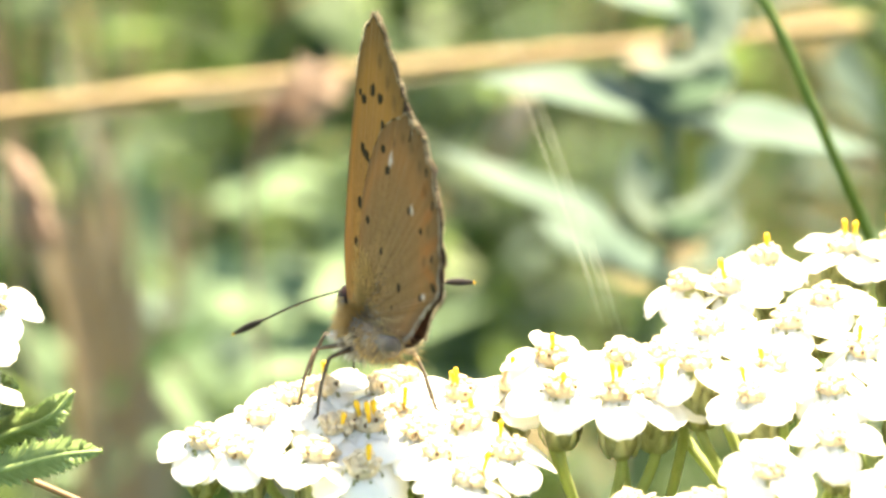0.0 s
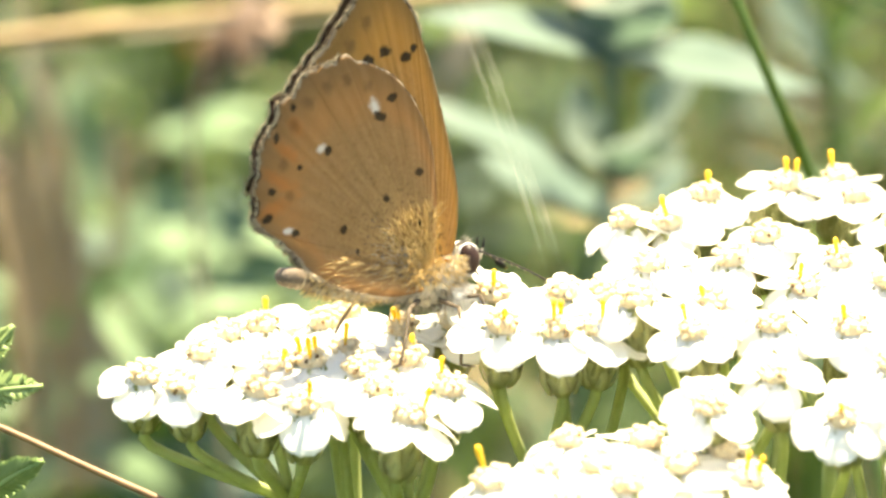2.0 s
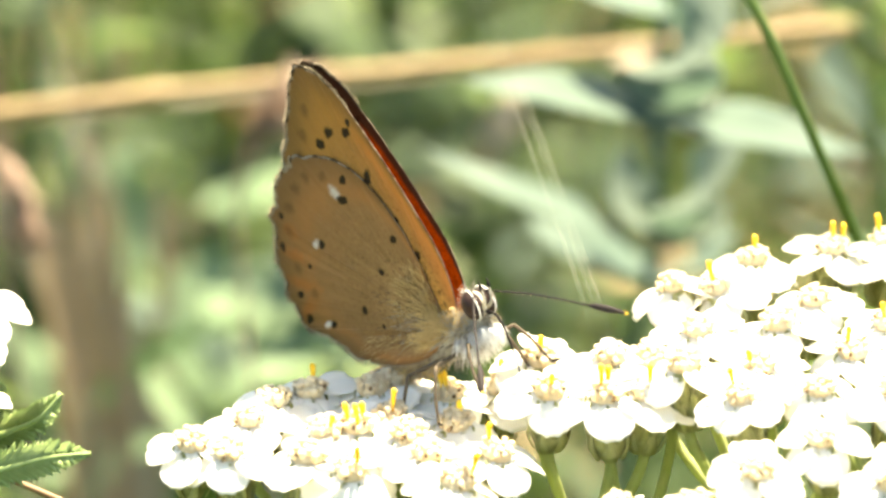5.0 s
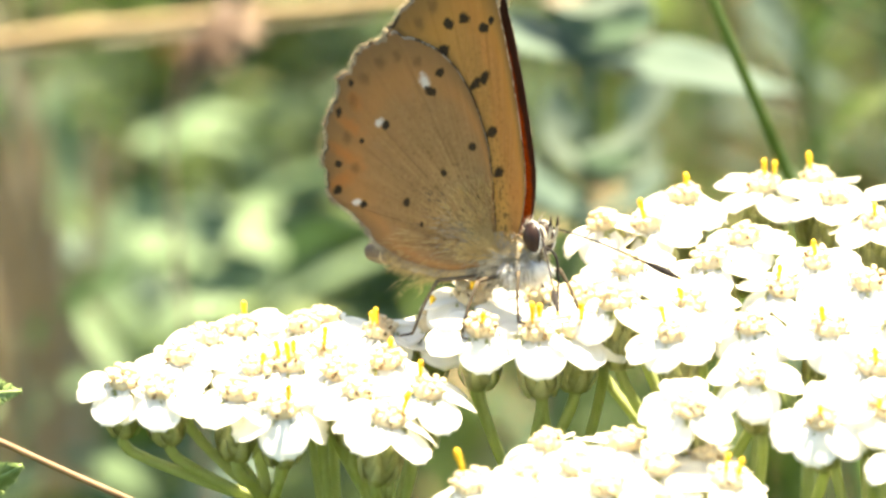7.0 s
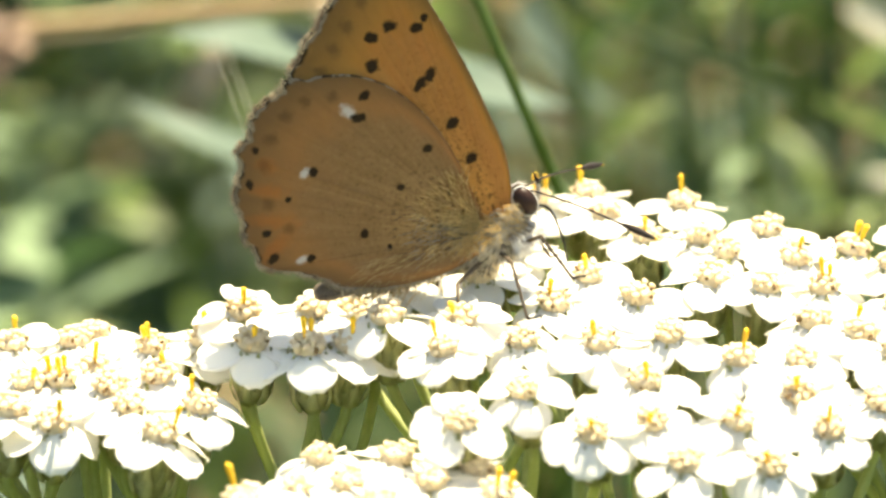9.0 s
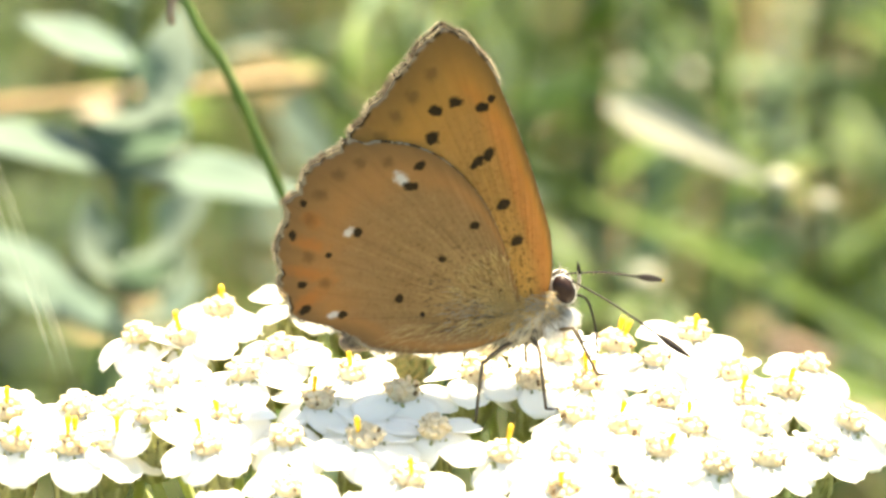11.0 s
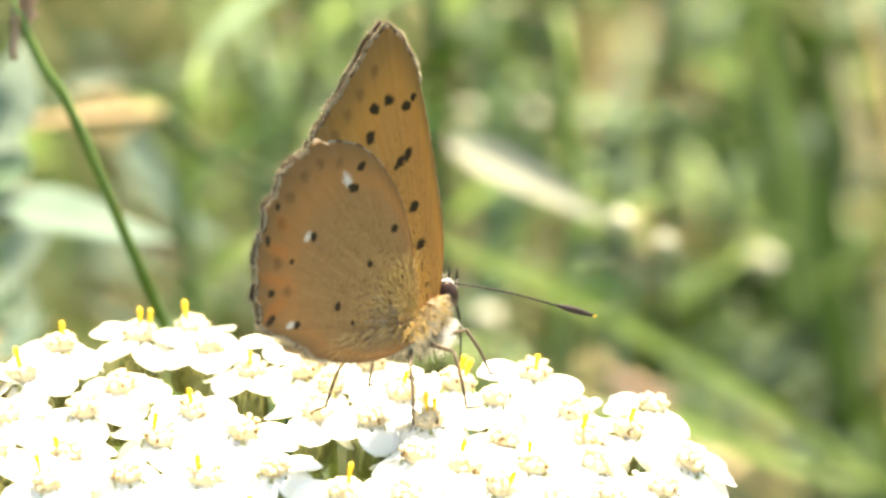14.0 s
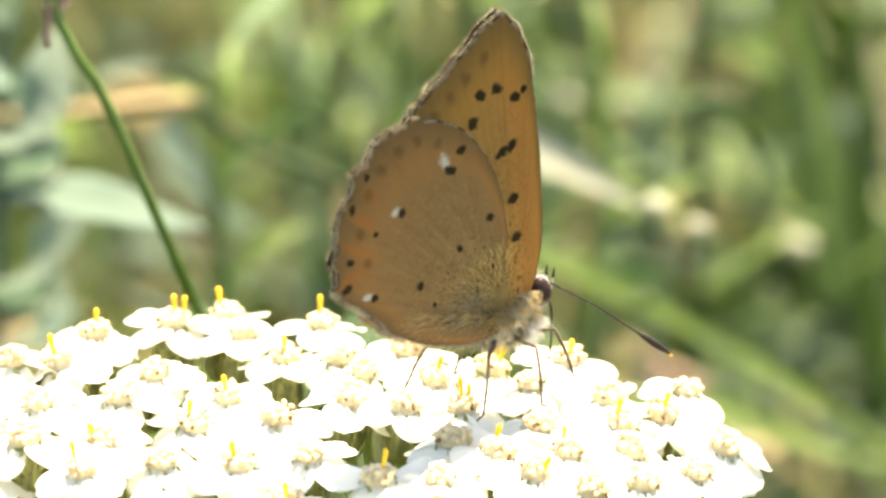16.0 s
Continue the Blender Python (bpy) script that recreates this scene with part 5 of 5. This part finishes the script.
def scatter(name, label, category, kinds, mat, count, area, size, seed, tilt=0.15, wide=False, reach=7.0):
    """Many copies of a few plant shapes as one mesh. area: middle and half axes in metres of a patch with an
    uneven outline; wide: all round instead, thinning out with the distance as far as reach."""
    rng = np.random.default_rng(seed)
    V, Fc, base = [], [], 0
    shapes = [(np.array([tuple(v) for v in vs]), np.array([f if len(f) == 4 else (*f, f[-1]) for f in fs])) for vs, fs in kinds]
    for _ in range(count):
        a = rng.uniform(0, 2 * math.pi)
        if wide:
            r = 0.03 + reach * rng.random() ** 1.8
            x, y, grow = r * math.cos(a), r * math.sin(a), 1 + 0.08 * r
        else:
            r = rng.random() ** 0.5 * (1 + 0.35 * noise.noise((2 * math.cos(a), 2 * math.sin(a), seed)) + rng.normal(0, 0.08))
            x, y, grow = area[0] + area[2] * r * math.cos(a), area[1] + area[3] * r * math.sin(a), 1.0
            if y < 0.27 + 0.05 * noise.noise((3 * x, 0, seed)):
                continue
        vs, fs = shapes[rng.integers(len(shapes))]
        m = np.array((Matrix.Rotation(rng.uniform(0, 6.28), 3, 'Z') @ Matrix.Rotation(rng.normal(0, tilt), 3, 'X')) * rng.uniform(*size) * grow)
        V.append(vs @ m.T + (x, y, -0.015))
        Fc.append(fs + base)
        base += len(vs)
    ob = put(name, mesh_of(name, np.concatenate(V).tolist(), np.concatenate(Fc).tolist(), smooth=False), mat)
    return tagged(ob, label, category, kind="stuff")


def tuft(seed, height, width, blades, n=7):
    """A few arching grass blades from one root."""
    rnd = random.Random(seed)
    parts = []
    for _ in range(blades):
        h = height * rnd.uniform(0.6, 1.1)
        a = rnd.uniform(0, 6.28)
        o = Vector((math.cos(a), math.sin(a), 0))
        r = rnd.uniform(0.05, 0.45) * h
        p = [o * 0.006, o * r * 0.25 + Vector((0, 0, h * 0.5)), o * r * 0.65 + Vector((0, 0, h * 0.85)), o * r * 1.2 + Vector((0, 0, h * rnd.uniform(0.75, 1.0)))]
        parts.append(blade_data(p, width * MM * rnd.uniform(0.6, 1.4), 0.3, tuple(o + Vector((rnd.uniform(-.8, .8), rnd.uniform(-.8, .8), 0.3))), n))
    return joined(parts)


def low_herb(seed, height, leaf_mm, leaves):
    """A leafy stem of a low meadow herb."""
    rnd = random.Random(seed)
    top = Vector((rnd.uniform(-.05, .05), rnd.uniform(-.05, .05), height))
    parts = [tube_data(spline([(0, 0, 0), top * 0.5, top], 5), [0.0011, 0.001, 0.0009, 0.0007, 0.0005], 4)]
    for k in range(leaves):
        c = top * (0.35 + 0.65 * (k + rnd.random()) / leaves)
        a = k * 2.4 + rnd.uniform(-.4, .4)
        d = Vector((math.cos(a), math.sin(a), rnd.uniform(-0.1, 0.7))) * leaf_mm * MM * rnd.uniform(0.7, 1.4)
        parts.append(blade_data([c, c + d * 0.55 + Vector((0, 0, 0.1)) * d.length, c + d], d.length * 0.42, 0.2, (rnd.gauss(0, 0.3), rnd.gauss(0, 0.3), 1), 5, lambda s: math.sin(min(1, 0.12 + s * 0.86) * math.pi) ** 0.8))
    return joined(parts)


HERBS = [low_herb(k, h, l, 12) for k, (h, l) in enumerate(((0.40, 13), (0.36, 16), (0.32, 12), (0.28, 15), (0.22, 14), (0.43, 11)))]
TUFTS = [tuft(k, h, 3.2, 5) for k, h in enumerate((0.44, 0.40, 0.36, 0.30, 0.42))]
WIDE_TUFTS = [tuft(20 + k, h, 8.0, 11, 3) for k, h in enumerate((0.34, 0.28, 0.22))]
NEAR = (0.15, 0.85, 1.05, 0.72)
scatter("low_herb", "fresh green leafy herbs of the meadow", "foliage", HERBS, FRESH, 500, NEAR, (0.75, 1.08), 1)
scatter("low_herb", "mid-green leafy herbs of the meadow", "foliage", HERBS, BLADE, 560, NEAR, (0.7, 1.08), 2)
# the two dark scatters are painted shade between the lighter herbs
scatter("low_herb", "meadow herbs coloured dark green to stand for shaded gaps", "foliage", HERBS, DEEP, 420, (0.25, 0.72, 0.70, 0.50), (0.8, 1.1), 3)
scatter("low_herb", "meadow herbs coloured dark green to stand for shaded gaps", "foliage", HERBS, DEEP, 130, (-0.10, 0.66, 0.20, 0.30), (0.85, 1.1), 15)
scatter("low_herb", "silver-green leafy herbs of the meadow", "foliage", HERBS, SILVER, 130, NEAR, (0.7, 1.05), 4)
scatter("dry_herb_litter", "dry straw-coloured herbs of the meadow", "foliage", HERBS, STRAW, 230, NEAR, (0.6, 1.0), 5)
scatter("meadow_grass", "green meadow grass", "grass", TUFTS, BLADE, 270, NEAR, (0.7, 1.05), 6)
scatter("meadow_grass", "dry straw-coloured meadow grass", "grass", TUFTS, STRAW, 220, NEAR, (0.7, 1.05), 7)
scatter("meadow_grass", "fresh light green meadow grass", "grass", TUFTS, FRESH, 240, NEAR, (0.7, 1.05), 8)
scatter("low_herb", "pale silvery herbs close behind the flowers", "foliage", HERBS, SILVER, 70, (0.25, 0.6, 0.35, 0.3), (0.75, 1.05), 11)
scatter("meadow_grass", "green grass of the wide meadow", "grass", WIDE_TUFTS, BLADE, 2800, NEAR, (0.6, 1.0), 9, wide=True)
scatter("meadow_grass", "fresh grass of the wide meadow", "grass", WIDE_TUFTS, FRESH, 2800, NEAR, (0.6, 1.0), 10, wide=True)

# ---------------------------------------------------------------- what moves
# seconds, place in millimetres, lean, pitch and heading of the butterfly, sweep of its forewings
FLIGHT = [
    (0, -4.18, -1.37, 496.25, 0.7, 7.8, 100.2, 0.5),
    (0.5, -0.36, -1.20, 495.68, -10.3, 11.8, 67.5, 1.1),
    (1, 0.24, -0.95, 496.20, -37.2, 5.7, 53.6, 8.3),
    (1.5, 1.42, -1.06, 495.89, -1.9, 4.0, 51.9, 10.8),
    (2, 1.78, -1.16, 495.29, -7.3, 7.7, 36.1, 11.4),
    (2.5, 1.70, -0.91, 495.92, -9.7, 7.8, 36.0, 10.6),
    (3, 1.15, -0.79, 495.96, -8.6, 11.4, 7.0, 10.1),
    (3.2, 1.00, -0.80, 496.45, -24.0, 8.0, 6.0, 10.0),
    (5.3, 1.20, -1.08, 495.85, 10.5, -31.0, -56.0, 7.0),
    (5.5, 1.29, -1.08, 495.85, 11.6, -32.4, -59.3, 7.0),
    (6, 1.09, -1.51, 495.65, 20.9, -16.3, -98.5, 3.2),
    (6.5, 3.63, -0.95, 496.95, 9.9, -15.1, -80.0, 3.0),
    (7, 7.15, -0.80, 496.66, -11.6, -13.7, -40.3, 0.7),
    (7.5, 8.74, -1.01, 496.34, 1.9, -17.4, -47.8, -0.0),
    (8, 11.66, -1.17, 496.26, 12.9, -16.7, -47.8, -0.1),
    (8.5, 14.68, -1.15, 496.82, -1.7, -19.3, -53.6, -0.9),
    (9, 18.41, -0.68, 498.37, -6.6, -22.1, 10.9, -3.2),
    (9.5, 24.50, -1.17, 498.33, 6.8, -10.5, 10.6, -3.1),
    (10, 29.07, -1.63, 498.29, 1.7, -4.5, -1.4, -3.2),
    (10.2, 30.50, -1.60, 498.80, 1.5, -11.5, -1.4, -3.2),
    (12.3, 33.90, -1.50, 500.40, -5.0, -16.0, 46.0, -2.8),
    (12.5, 34.15, -1.53, 501.19, -9.8, -3.9, 58.7, -2.6),
    (13, 34.87, -1.78, 501.22, -0.8, 1.3, 66.8, -3.3),
    (13.5, 35.46, -1.69, 501.26, -10.0, 3.2, 44.7, 0.0),
    (14, 35.66, -1.66, 501.29, -5.1, -6.4, 40.7, -3.2),
    (14.5, 36.42, -1.93, 501.11, -10.5, 2.5, 54.7, -2.8),
    (15, 36.25, -1.73, 501.65, -10.7, -3.8, 55.3, -2.3),
    (15.5, 38.37, -2.06, 501.07, -2.2, -3.0, 36.8, -3.1),
    (16, 38.51, -2.08, 501.16, -1.9, -1.8, 33.1, -2.8),
]


# seconds, turn and rise of the left and of the right antenna
FEELERS = [
    (0, 48.1, -22.1, -58.8, -4.5),
    (0.5, 38.9, -20.1, -42.8, 2.6),
    (1, 37.7, -18.2, -33.2, -38.1),
    (1.5, 36.5, -16.3, -18.1, -22.0),
    (2, 35.2, -14.4, -22.3, -23.8),
    (2.5, 34.0, -12.4, -26.5, -25.6),
    (3, 32.8, -10.5, -30.7, -27.4),
    (5.3, 26.7, -30.0, -51.9, -36.3),
    (5.5, 26.7, -0.9, -51.9, -36.3),
    (6, 40.8, 0.2, -41.7, -1.9),
    (6.5, 34.6, -14.8, -28.3, -6.8),
    (7, 13.1, -20.5, -43.4, -31.7),
    (7.5, 24.5, -27.9, -49.3, -39.8),
    (8, 35.9, -35.3, -55.1, -48.0),
    (8.5, 42.1, -25.5, -62.9, -45.8),
    (9, 48.2, -15.8, -50.9, -26.7),
    (9.5, 44.2, -21.6, -51.0, -24.0),
    (10, 40.3, -27.4, -51.0, -21.3),
    (12.5, 48.2, -20.8, -34.1, -46.8),
    (13, 49.7, -19.4, -43.3, -23.5),
    (13.5, 49.7, -19.4, -29.3, 6.2),
    (14, 49.7, -19.4, -41.2, -20.1),
    (14.5, 49.7, -19.4, -40.6, -21.7),
    (15, 49.7, -19.4, -44.9, -36.5),
    (15.5, 49.7, -19.4, -29.1, -11.7),
    (16, 49.7, -19.4, -35.4, -31.9),
]
# seconds and how far the far pair of wings stands open, in degrees
GAPE = [(0, 0), (0.5, 0.6), (1, 3.6), (1.5, 4.5), (2, 3.5), (2.5, 3), (3, 3.5), (5.5, 1.6), (6, 0.6), (6.5, 0.8), (7, 1.6), (8, 1.8), (8.5, 2.0), (9, 3), (10, 3.5), (12.5, 0.9), (16, 1.1)]
# seconds and how far both pairs of wings are turned from the body's line, in degrees
TWIST = [(0, 8), (0.5, 0), (16, 0)]
# seconds and how far the abdomen is raised between the hindwings, in degrees
RAISED = [(0, -1), (0.5, -5), (1, -13), (1.5, -2), (3, 0), (5.5, -10), (7, -2), (8.5, -2), (9, 1), (10, 3), (12.5, 4), (13.5, 7), (16, 8)]


def motions():
    walk(bfly, [(t, pose(x * MM, y * MM, z * MM, rx, ry, rz)) for t, x, y, z, rx, ry, rz, f in FLIGHT])
    gape = {r[0]: float(np.interp(r[0], [g[0] for g in GAPE], [g[1] for g in GAPE])) for r in FLIGHT}
    twist = {r[0]: float(np.interp(r[0], [g[0] for g in TWIST], [g[1] for g in TWIST])) for r in FLIGHT}
    walk(bparts["abdomen"], [(t, pose(0, 0, 0, 0, a, 0)) for t, a in RAISED])
    for s in (-1, 1):
        fw, hw = bparts[s]
        walk(fw, [(r[0], pose(0, (0.20 if s > 0 else -0.56) * MM, 0, 2.8 - gape[r[0]] if s > 0 else 0, -r[7], twist[r[0]] + (3.2 if s > 0 else 0))) for r in FLIGHT])
        walk(hw, [(r[0], pose(0, (0.24 if s > 0 else -0.67) * MM, 0, 2.8 - gape[r[0]] if s > 0 else 0, 0, twist[r[0]] + (3.2 if s > 0 else 0))) for r in FLIGHT])
        walk(bparts["antenna", s], [(t, pose(3.45 * MM, s * 0.35 * MM, 1.35 * MM, 0, -(le if s > 0 else re), la if s > 0 else ra)) for t, la, le, ra, re in FEELERS])


motions()
